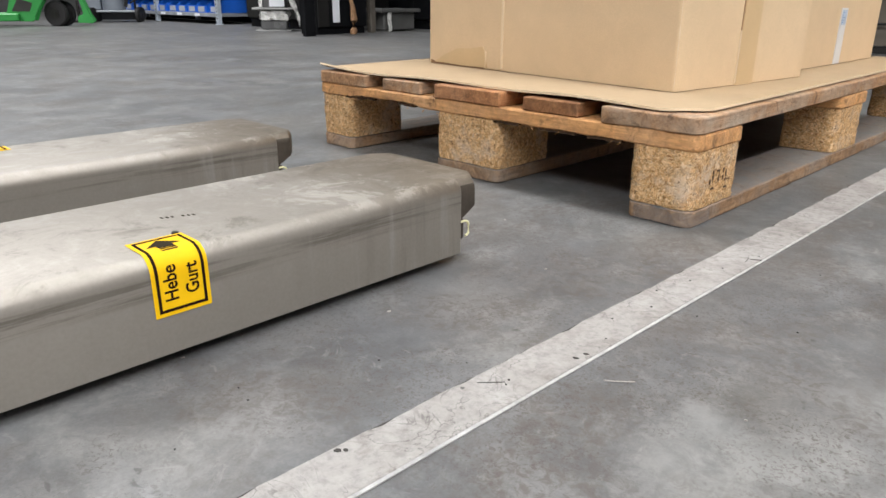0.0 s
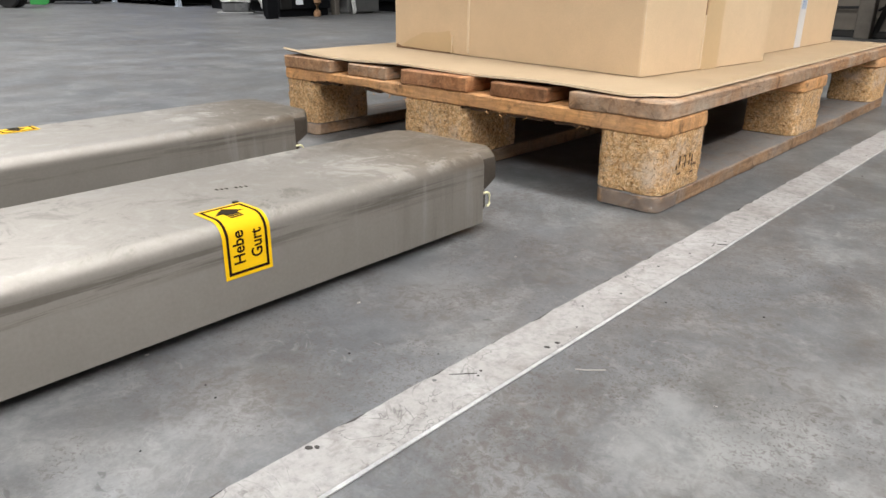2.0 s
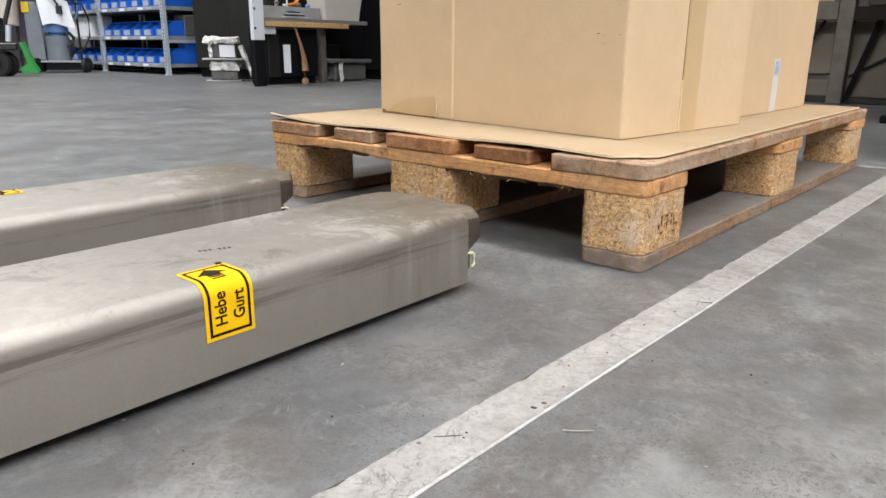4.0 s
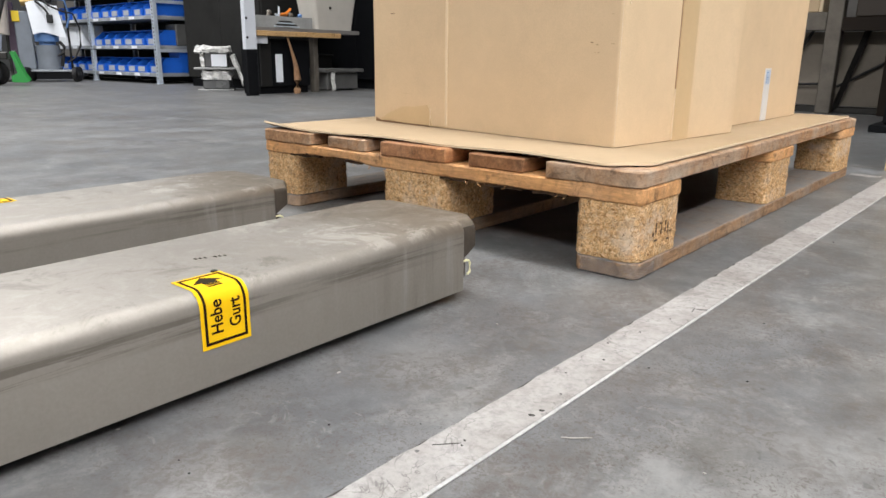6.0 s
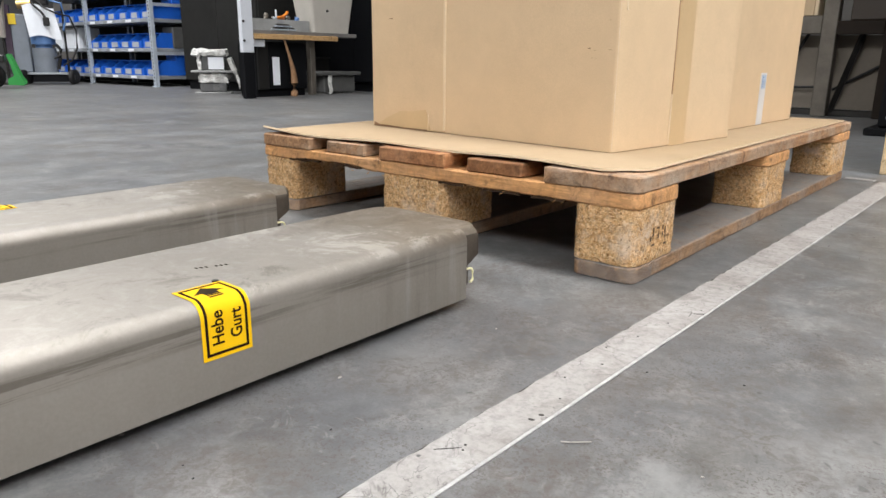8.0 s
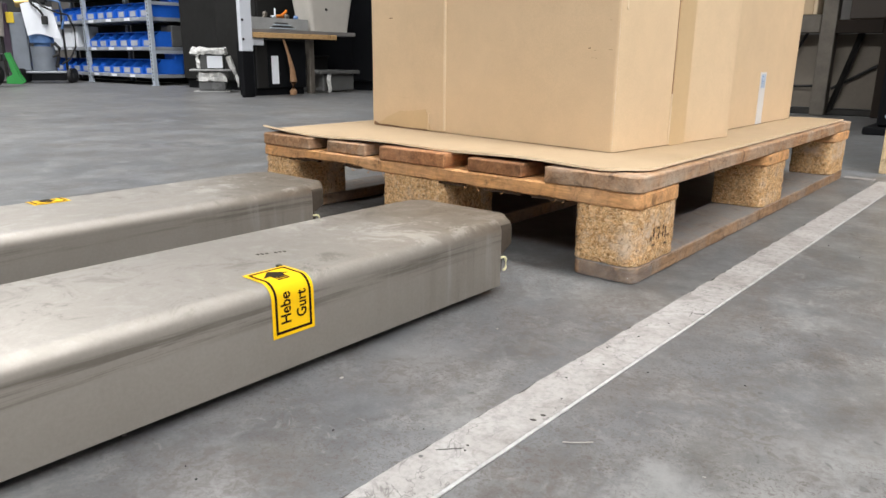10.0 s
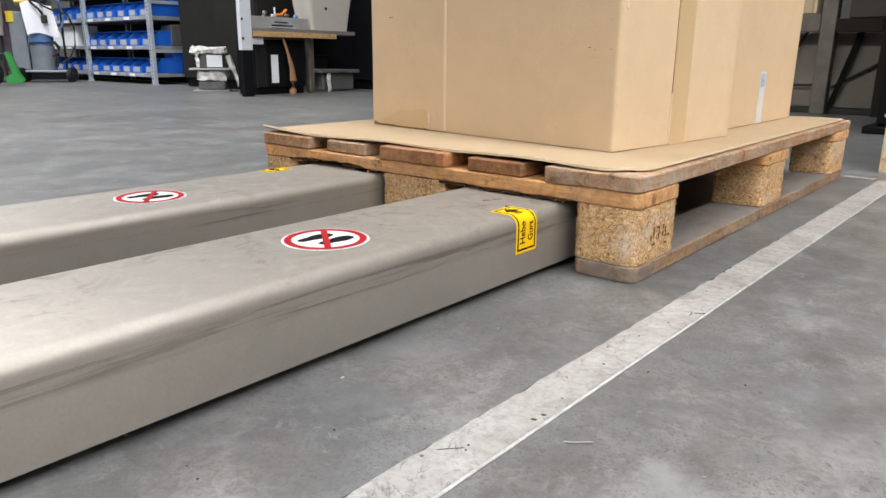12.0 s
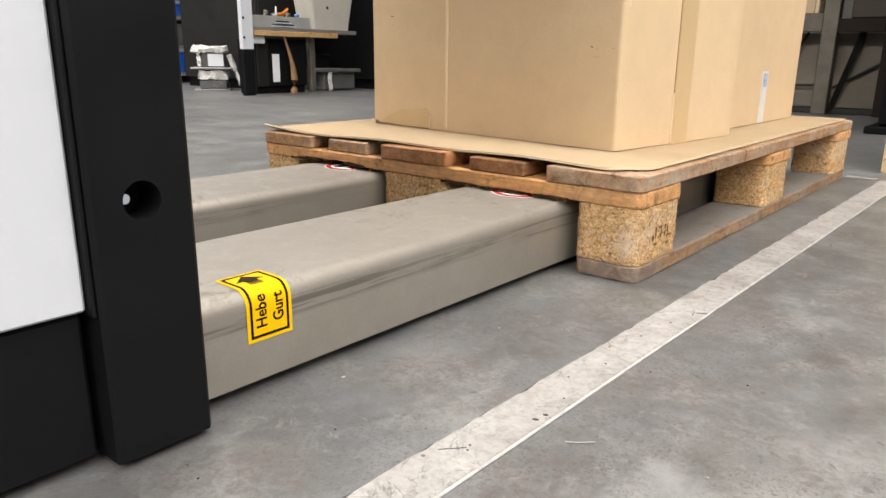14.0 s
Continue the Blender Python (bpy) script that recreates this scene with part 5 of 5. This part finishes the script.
    part("crate_body", boxm(-0.14, 0.22, -0.12, 0.15, 0.012, 0.15, bev=0.008), DIM_PLASTIC, cr)
    for x in (-0.1, 0.18):
        part("foot", boxm(x - 0.02, x + 0.02, -0.1, 0.13, 0, 0.0118), GREY_PLASTIC, cr)
    bm = boxm(-0.20, 0.25, -0.16, 0.18, 0.151, 0.178, bev=0.008, seg=2)
    bmesh.ops.subdivide_edges(bm, edges=[e for e in bm.edges if e.calc_length() > 0.1], cuts=8, use_grid_fill=True)
    part("cover", roughen(bm, 0.008, 16), DIM_PLASTIC, cr, "crumpled grey cover", smooth=True)
    bm = boxm(-0.12, -0.075, -0.150, -0.142, 0.004, 0.15, bev=0.002)
    bmesh.ops.subdivide_edges(bm, edges=[e for e in bm.edges if e.calc_length() > 0.1], cuts=8, use_grid_fill=True)
    part("hanging_film", roughen(bm, 0.012, 18), FILM, cr, "loose strip of film", smooth=True)
    bx = thing("black_crate", BENCH @ pose(1.02, 0.62, 0), "dark plastic crate standing on the floor under the bench", "crate")
    part("crate_body", boxm(-0.25, 0.3, -0.1, 0.2, 0, 0.28, bev=0.01), CHARCOAL, bx)
    part("rim", boxm(-0.26, 0.31, -0.11, 0.21, 0.281, 0.295, bev=0.003), CHARCOAL, bx)


def crumpled(x0, x1, y0, y1, z0, z1, amount, scale):
    """A lump of crumpled film."""
    bm = boxm(x0, x1, y0, y1, z0, z1)
    bmesh.ops.subdivide_edges(bm, edges=list(bm.edges), cuts=6, use_grid_fill=True)
    return roughen(roughen(bm, amount, scale), amount * 0.5, scale * 2.7)


def wrapped_bundle():
    root = thing("wrapped_trays", pose(-4.49, 2.47, 0, 0, 0, 52), "stack of clear trays in crumpled stretch film on the floor", "wrapped stack")
    part("base_tray", boxm(-0.15, 0.13, -0.1, 0.14, 0.0, 0.012, bev=0.003), GREY_PLASTIC, root)
    part("lower_tray", boxm(-0.11, 0.10, -0.08, 0.12, 0.012, 0.085, bev=0.01), plain("smoky_plastic", (0.12, 0.12, 0.12), 0.25), root, "smoky clear tray")
    part("film_layer", crumpled(-0.115, 0.105, -0.085, 0.125, 0.09, 0.16, 0.022, 18), FILM, root, "crumpled film")
    part("middle_tray", boxm(-0.17, 0.15, -0.11, 0.15, 0.166, 0.182, bev=0.004), GREY_PLASTIC, root)
    part("inner_block", boxm(-0.09, 0.09, -0.06, 0.11, 0.182, 0.30, bev=0.006), plain("dark_goods", (0.08, 0.08, 0.08), 0.5), root)
    part("top_film", crumpled(-0.165, 0.11, -0.09, 0.13, 0.305, 0.34, 0.026, 15), FILM, root, "crumpled film")
    part("film_drape", crumpled(-0.115, -0.09, -0.075, 0.1, 0.19, 0.31, 0.02, 16), FILM, root, "hanging film")
    part("paper_note", boxm(-0.035, 0.085, -0.066, -0.0615, 0.19, 0.285), PAPER, root, "white paper note")
    bm = crumpled(-0.016, 0.016, -0.03, 0.03, 0.02, 0.28, 0.016, 16)
    part("film_tail", bm, FILM, root, "loose tail of stretch film", at=pose(0.215, 0.0, 0.025, 0, -20, 0))


def gas_trolley():
    root = thing("cylinder_trolley", pose(-7.175, 2.295, 0, 0, 0, 62) @ Matrix.Scale(0.86, 4), "grey wheeled trolley carrying gas cylinders, paper and cables", "trolley")
    part("deck", boxm(-0.27, 0.19, -0.16, 0.16, 0.115, 0.137, bev=0.004), SHELF_GREY, root, "pale grey deck plate")
    part("skirt", boxm(-0.22, 0.15, -0.14, 0.15, 0.03, 0.114, bev=0.004), BLACK_PAINT, root)
    part("side_plate", boxm(-0.40, -0.225, -0.02, 0.14, 0.138, 0.80, bev=0.02, seg=3), GAS_GREY, root, "grey upright housing")
    part("violet_panel", boxm(-0.50, -0.405, 0.04, 0.12, 0.16, 0.90, bev=0.006), PURPLE, root, "dull violet back panel")
    cyl = part("cylinder", cylm((-0.08, -0.01, 0.138), (-0.08, -0.01, 0.42), 0.13, 28), GAS_GREY, root, "grey gas cylinder", smooth=True)
    part("shoulder", cylm((-0.08, -0.01, 0.42), (-0.08, -0.01, 0.72), 0.13, 28, bev=0.04), GAS_BLUE, cyl, "blue upper part of the cylinder", smooth=True)
    part("valve", cylm((-0.08, -0.01, 0.72), (-0.08, -0.01, 0.9), 0.03, 14), DARK_STEEL, cyl)
    part("regulator", cylm((-0.30, -0.04, 0.90), (-0.14, -0.04, 0.92), 0.05, 16), plain("brass", (0.45, 0.31, 0.12), 0.35, 0.9), cyl, "brass regulator")
    part("valve_guard", boxm(-0.14, 0.02, -0.1, 0.08, 0.90, 1.1, bev=0.02, seg=2), RUBBER, cyl, "black rubber guard")
    part("handle_bar", tube([(-0.26, 0.155, 0.13), (-0.26, 0.155, 1.15), (0.14, 0.155, 1.15), (0.14, 0.155, 0.13)], 0.014), DARK_STEEL, root)
    bm, n = bmesh.new(), 10
    g = [[bm.verts.new((-0.235 + 0.32 * i / n + 0.04 * j / n + 0.02 * i * j / n / n, -0.165 - 0.014 * math.sin(i * 0.8) - 0.01 * j / n, 0.885 - 0.35 * j / n + 0.025 * math.sin(i * 0.5))) for i in range(n + 1)] for j in range(n + 1)]
    for a, b in zip(g, g[1:]):
        for i in range(n):
            bm.faces.new((a[i], a[i + 1], b[i + 1], b[i]))
    thicken(bm, 0.0015, lambda c: Vector((0, -1, 0)))
    part("paper_sheet", bm, PAPER, root, "white paper sheet hanging over the cylinder", smooth=True)
    part("yellow_tag", boxm(-0.415, -0.335, -0.032, -0.0205, 0.68, 0.80, bev=0.003), SAFETY_YELLOW, root, "yellow tag")
    part("plug_cable", tube([(-0.16, -0.12, 1.0), (-0.12, -0.2, 0.90), (-0.04, -0.215, 0.82), (-0.005, -0.215, 0.76)], 0.013), RUBBER, root, "black cable with plug")
    part("plug", boxm(-0.03, 0.035, -0.235, -0.195, 0.665, 0.76, bev=0.008), RUBBER, root)
    part("hose", tube([(-0.10, -0.12, 0.97), (0.0, -0.21, 0.86), (0.13, -0.2, 0.80), (0.24, -0.16, 0.78), (0.29, -0.10, 0.62), (0.28, -0.08, 0.42), (0.21, -0.1, 0.28), (0.12, -0.15, 0.22)], 0.010, 8), RUBBER, root, "dark hose")
    part("hose", tube([(-0.06, -0.1, 1.05), (0.06, -0.16, 0.95), (0.17, -0.18, 0.92), (0.2, -0.16, 0.75), (0.16, -0.14, 0.62)], 0.012), GAS_BLUE, root, "blue hose")
    part("torch", tube([(0.06, -0.12, 0.18), (0.09, -0.14, 0.30), (0.11, -0.14, 0.40), (0.06, -0.13, 0.46)], 0.02), RUBBER, root)
    part("torch_clip", cylm((0.03, -0.16, 0.30), (0.11, -0.16, 0.34), 0.012, 10), RUBBER, root)
    for x, y0, r, turn in ((-0.31, -0.17, 0.085, 62), (0.20, -0.15, 0.085, 75), (-0.31, 0.16, 0.085, 50), (0.20, 0.16, 0.085, 70)):
        wh = part("wheel", cylm((0, -0.022, 0), (0, 0.022, 0), r, 24, bev=0.008), RUBBER, root, smooth=True, at=pose(x, y0, r, 0, 0, turn))
        part("hub", cylm((0, -0.027, 0), (0, -0.0225, 0), 0.03, 16), DARK_STEEL, wh)


def green_jack():
    root = thing("hand_pallet_jack", pose(-6.50, 1.47, 0, 0, 0, 66), "green hand pallet jack with black rubber steering wheels", "pallet jack")
    for y in (-0.055, 0.055):
        wh = part("steering_wheel", cylm((0.0, y - 0.025, 0.108), (0.0, y + 0.025, 0.108), 0.108, 32, bev=0.008), RUBBER, root, "worn dark rubber wheel", smooth=True, at=pose(0, 0, 0, 0, 0, -27))
        part("hub", cylm((0.0, y - 0.031, 0.108), (0.0, y - 0.0255, 0.108), 0.045, 20, bev=0.003), DARK_STEEL, wh)
        part("axle", cylm((0.0, y - 0.036, 0.108), (0.0, y - 0.0315, 0.108), 0.018, 12), DARK_STEEL, wh)
    prof = [(-0.55, 0.05), (-0.20, 0.045), (-0.17, 0.12), (-0.1, 0.235), (-0.13, 0.30), (-0.34, 0.30), (-0.40, 0.12), (-0.55, 0.11)]
    for y in (-0.14, 0.12):
        part("frame_cheek", prism(prof, 0, 0.02, 0.002), GREEN, root, "bright green steel cheek", at=pose(0, y, 0, 90, 0, 0))
        part("cheek_opening", prism([(-0.36, 0.13), (-0.22, 0.13), (-0.19, 0.20), (-0.30, 0.24)], 0, 0.022), DARK_STEEL, root, at=pose(0, y - 0.0012, 0, 90, 0, 0))
    prof = [(0.15, 0.03), (0.27, 0.025), (0.285, 0.05), (0.255, 0.10), (0.215, 0.22), (0.185, 0.30), (0.16, 0.29), (0.185, 0.20), (0.20, 0.11), (0.15, 0.08)]
    for y in (-0.11, 0.13):
        part("front_guard", prism(prof, 0, 0.02, 0.002), GREEN, root, "bright green toe guard", at=pose(0, y, 0, 90, 0, 0))
    for y in (-0.26, 0.12):
        part("jack_fork", boxm(-1.6, -0.30, y, y + 0.15, 0.05, 0.115, bev=0.008), GREEN, root, "green fork")
    part("pump_body", cylm((0, 0, 0.22), (0, 0, 0.50), 0.055, 20, bev=0.006), DARK_STEEL, root, "dark hydraulic pump")
    part("cross_head", boxm(-0.14, 0.14, -0.10, 0.10, 0.225, 0.29, bev=0.01), DARK_STEEL, root)
    part("tiller", tube([(0.05, 0, 0.42), (0.16, 0, 0.75), (0.24, 0, 1.1)], 0.02, 12), RUBBER, root, "black tiller bar")
    part("spring", cylm((0.07, -0.02, 0.30), (0.09, -0.02, 0.44), 0.024, 12), ZINC, root)
    cl = thing("hanging_cloth", pose(-7.30, 1.82, 0), "pale cloth bag hanging beside the trolley", "cloth bag")
    bm = bmesh.new()
    add_cyl(bm, (0, 0, 0.46), (0, 0, 1.1), 0.08, 16, 0.12)
    bmesh.ops.subdivide_edges(bm, edges=list(bm.edges), cuts=3)
    part("bag", roughen(bm, 0.04, 7), plain("pale_cloth", (0.62, 0.55, 0.48), 0.9, 0, 0.15), cl, smooth=True)
    part("hanger_pole", cylm((0, 0.08, 0), (0, 0.08, 1.4), 0.014, 12), DARK_STEEL, cl)
    part("hanger_foot", cylm((0, 0.08, 0.0), (0, 0.08, 0.02), 0.1, 20), DARK_STEEL, cl)


def east_corner():
    rack = thing("steel_frame_rack", pose(-0.2, 3.5, 0), "dull steel rack frame with diagonal braces and boxes", "rack")
    part("upright", boxm(-0.048, 0.028, 0, 0.07, 0, 2.2, bev=0.004), GALV, rack, "scratched grey steel upright")
    part("upright", boxm(0.25, 0.35, 0.0, 0.1, 0, 2.2, bev=0.004), DARK_BROWN, rack, "black upright")
    part("upright", boxm(-1.2, -1.12, 0.0, 0.07, 0, 2.2, bev=0.004), GALV, rack)
    part("shelf_beam", boxm(-1.12, -0.048, 0.0, 0.05, 0.435, 0.53, bev=0.004), GALV, rack, "grey shelf beam")
    part("shelf_beam", boxm(0.028, 0.25, 0.0, 0.05, 0.43, 0.50, bev=0.004), DARK_BROWN, rack, "black shelf beam")
    part("brace", tube([(0.03, 0.09, 0.02), (0.14, 0.09, 0.44), (0.19, 0.09, 0.60)], 0.017, 6), DARK_STEEL, rack, "dark diagonal brace")
    part("cable", tube([(0.02, 0.12, 0.14), (0.12, 0.12, 0.20), (0.25, 0.12, 0.28)], 0.008, 6), RUBBER, rack, "black cable")
    part("cable", tube([(-0.3, 0.10, 0.15), (-0.14, 0.1, 0.15), (-0.04, 0.1, 0.155)], 0.008, 6), RUBBER, rack, "black cable")
    part("cable", tube([(-0.22, 0.10, 0.25), (-0.17, 0.1, 0.36), (-0.13, 0.1, 0.44)], 0.008, 6), RUBBER, rack, "black cable")
    part("lower_rail", boxm(-1.12, 0.25, 0.08, 0.12, 0.0, 0.035, bev=0.004), DARK_STEEL, rack)
    part("back_panel", boxm(-1.12, 0.25, 0.14, 0.16, 0.036, 0.43), DIM_WALL, rack, "grey-brown back panel")
    bx = thing("carton_on_rack", pose(-0.42, 3.52, 0.531), "small tan carton on the steel rack", "box")
    part("carton_body", boxm(-0.2, 0.12, 0, 0.3, 0, 0.25, bev=0.004), CARD, bx)
    part("carton_edge", boxm(0.121, 0.14, 0.0, 0.3, 0.0, 0.2, bev=0.003), CARD_CUT, bx)
    dk = thing("dark_container", pose(-0.12, 3.52, 0.501), "dark brown container on the steel rack", "container")
    part("container_body", boxm(0.0, 0.32, 0.0, 0.3, 0, 0.3, bev=0.006), plain("dark_brown", (0.045, 0.032, 0.022), 0.6), dk)
    part("container_lid", boxm(-0.006, 0.326, -0.006, 0.306, 0.301, 0.32, bev=0.004), plain("dark_brown_lid", (0.03, 0.022, 0.016), 0.6), dk)
    tall = thing("equipment_column", pose(0.220, 2.50, 0), "tall matt black equipment column on the floor", "equipment")
    part("housing", boxm(0.02, 0.5, 0.03, 0.4, 0.031, 1.6, bev=0.01), BLACK_PAINT, tall)
    part("base", boxm(-0.02, 0.52, -0.005, 0.42, 0, 0.03, bev=0.004), BLACK_PAINT, tall)
    part("bolt", cylm((0.055, 0.022, 0.075), (0.055, 0.0295, 0.075), 0.007, 10), ZINC, tall, "bright bolt head")
    # added out of view: boards and a deck that keep light off this corner
    bay = thing("partition_wall", pose(0, 0, 0), "unseen dark boards and deck added to shade the rack", "wall", kind="structure")
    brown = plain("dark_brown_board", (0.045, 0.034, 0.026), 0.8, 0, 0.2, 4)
    part("deck", boxm(-0.9, 1.34, 1.9, 3.48, 1.62, 1.66), brown, bay, "dark brown deck added for shade")
    part("side_wall", boxm(1.30, 1.34, 1.38, 4.28, 0.0, 1.615), brown, bay, "dark brown side boarding added for shade")
    part("front_wall", boxm(0.81, 1.295, 1.385, 1.42, 0.0, 1.615), brown, bay, "dark brown front boarding added for shade")
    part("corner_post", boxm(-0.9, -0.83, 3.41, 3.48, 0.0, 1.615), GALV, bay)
    bd = thing("wooden_board", pose(0.455, 1.345, 0, 0, 0, 0), "pale rough wooden board standing upright on the floor", "board")
    part("plank", roughen(boxm(0, 0.02, 0, 0.14, 0, 1.2, bev=0.002), 0.001, 30), WOOD_Z, bd)
    part("plank", roughen(boxm(0.02, 0.34, 0.004, 0.024, 0, 1.2, bev=0.002), 0.001, 30), WOOD_Z, bd)


def crumbs():
    """Loose bits on the floor."""
    tw = thing("wood_splinter", pose(0.545, -0.395, 0.0, 0, 0, 38), "thin pale wood splinter on the concrete floor", "splinter")
    part("sliver", tube([(-0.012, 0.0, 0.0015), (-0.004, -0.0008, 0.0016), (0.004, 0.0, 0.0015), (0.012, 0.001, 0.0014)], 0.0005, 6), CRUMB, tw)
    rnd = random.Random(11)
    bm = bmesh.new()
    for k in range(70):
        near = k < 50
        x, y = (rnd.uniform(0.1, 1.3), rnd.uniform(-0.7, 1.0)) if near else (rnd.uniform(-3.5, 0), rnd.uniform(-0.5, 2.0))
        if -0.45 < x < 0.42 and y > -0.02:
            continue
        s = rnd.uniform(0.0005, 0.0014) * (1 if near else 2.0)
        m = pose(x, y, s * 0.4, rnd.uniform(-20, 20), rnd.uniform(-20, 20), rnd.uniform(0, 360)) @ Matrix.Diagonal((s * rnd.uniform(0.8, 2.2), s, s * 0.6, 1))
        bmesh.ops.create_icosphere(bm, subdivisions=1, radius=1, matrix=m)
    solid("floor_crumbs", bm, CRUMB, "pale crumbs and chips scattered on the concrete floor", "debris", kind="stuff")
    bm = bmesh.new()
    for k in range(120):
        x, y = rnd.uniform(0.1, 1.3), rnd.uniform(-0.7, 1.0)
        if (-0.45 < x < 0.42 and y > -0.02):
            continue
        s = rnd.uniform(0.0004, 0.0010)
        m = pose(x, y, s * 0.4 + (0.0012 if 0.45 < x < 0.54 else 0), 0, 0, rnd.uniform(0, 360)) @ Matrix.Diagonal((s * rnd.uniform(0.8, 2.0), s, s * 0.6, 1))
        bmesh.ops.create_icosphere(bm, subdivisions=1, radius=1, matrix=m)
    solid("dark_grit", bm, RUBBER, "dark grit scattered on the concrete floor", "debris", kind="stuff")


hall()
marking_strip("floor_marking", 0.4655, 0.5155, -1.6, 1.19, 0.0125, "worn white marking tape on the concrete floor", 1.0,
              ((0.499, -0.388, 0.0028, 0.0014, 20), (0.501, -0.376, 0.0024, 0.0013, 30), (0.463, -0.606, 0.0026, 0.0018, 40), (0.4665, -0.602, 0.0020, 0.0014, 10), (0.476, -0.468, 0.0110, 0.00028, 48),
               (0.483, -0.455, 0.0012, 0.0010, 0), (0.486, -0.462, 0.0010, 0.0008, 0), (0.500, -0.055, 0.0090, 0.00035, 100), (0.507, -0.047, 0.0060, 0.0005, 35), (0.478, -0.30, 0.0010, 0.0008, 0),
               (0.49, -0.25, 0.0012, 0.0008, 0), (0.473, -0.21, 0.0009, 0.0007, 0), (0.484, -0.16, 0.0011, 0.0008, 0), (0.497, -0.34, 0.0009, 0.0008, 0), (0.492, -0.10, 0.0010, 0.0007, 0)))
marking_strip("floor_marking", 0.40, 0.47, 1.195, 1.225, 0.0, "short white marking tape on the concrete floor", 5.0)
pallet()
liner()
film_scrap()
load()
truck = pallet_truck()
shelving()
cabinet(-5.4, -4.25, 2.74, 1.9, "dark charcoal steel cabinet with double doors", CHARCOAL)
cabinet(-5.7, -2.4, 3.6, 1.9, "black steel cabinet behind the bench", BLACK_PAINT)
workbench()
bench_things()
wrapped_bundle()
gas_trolley()
green_jack()
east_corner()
crumbs()


def motions():
    # seconds, way of the truck along the pallet, sideways place and turn in degrees
    a, b = 0.0020, 0.0110
    rows = [(0.0, -0.643, a, 0.4), (0.5, -0.596, a, 0.4), (0.8, -0.568, a, 0.4), (1.0, -0.554, a, 0.4), (1.2, -0.551, a, 0.4), (1.5, -0.5507, a, 0.4),
            (6.0, -0.5507, a, 0.4), (6.5, -0.551, a + 0.0004, 0.38), (7.0, -0.5555, b - 0.0008, 0.03), (7.5, -0.556, b, 0), (8.2, -0.556, b, 0), (9.2, -0.556, b, 0),
            (9.6, -0.545, b, 0), (10.0, -0.489, b, 0), (10.3, -0.434, b, 0), (10.5, -0.396, b, 0), (11.0, -0.302, b, 0), (11.5, -0.208, b, 0), (12.0, -0.113, b, 0),
            (12.5, -0.018, b, 0), (13.0, 0.077, b, 0), (13.5, 0.171, b, 0), (14.0, 0.266, b, 0)]
    walk(truck, [(t, pose(x, y, 0, 0, 0, turn)) for t, y, x, turn in rows])


motions()
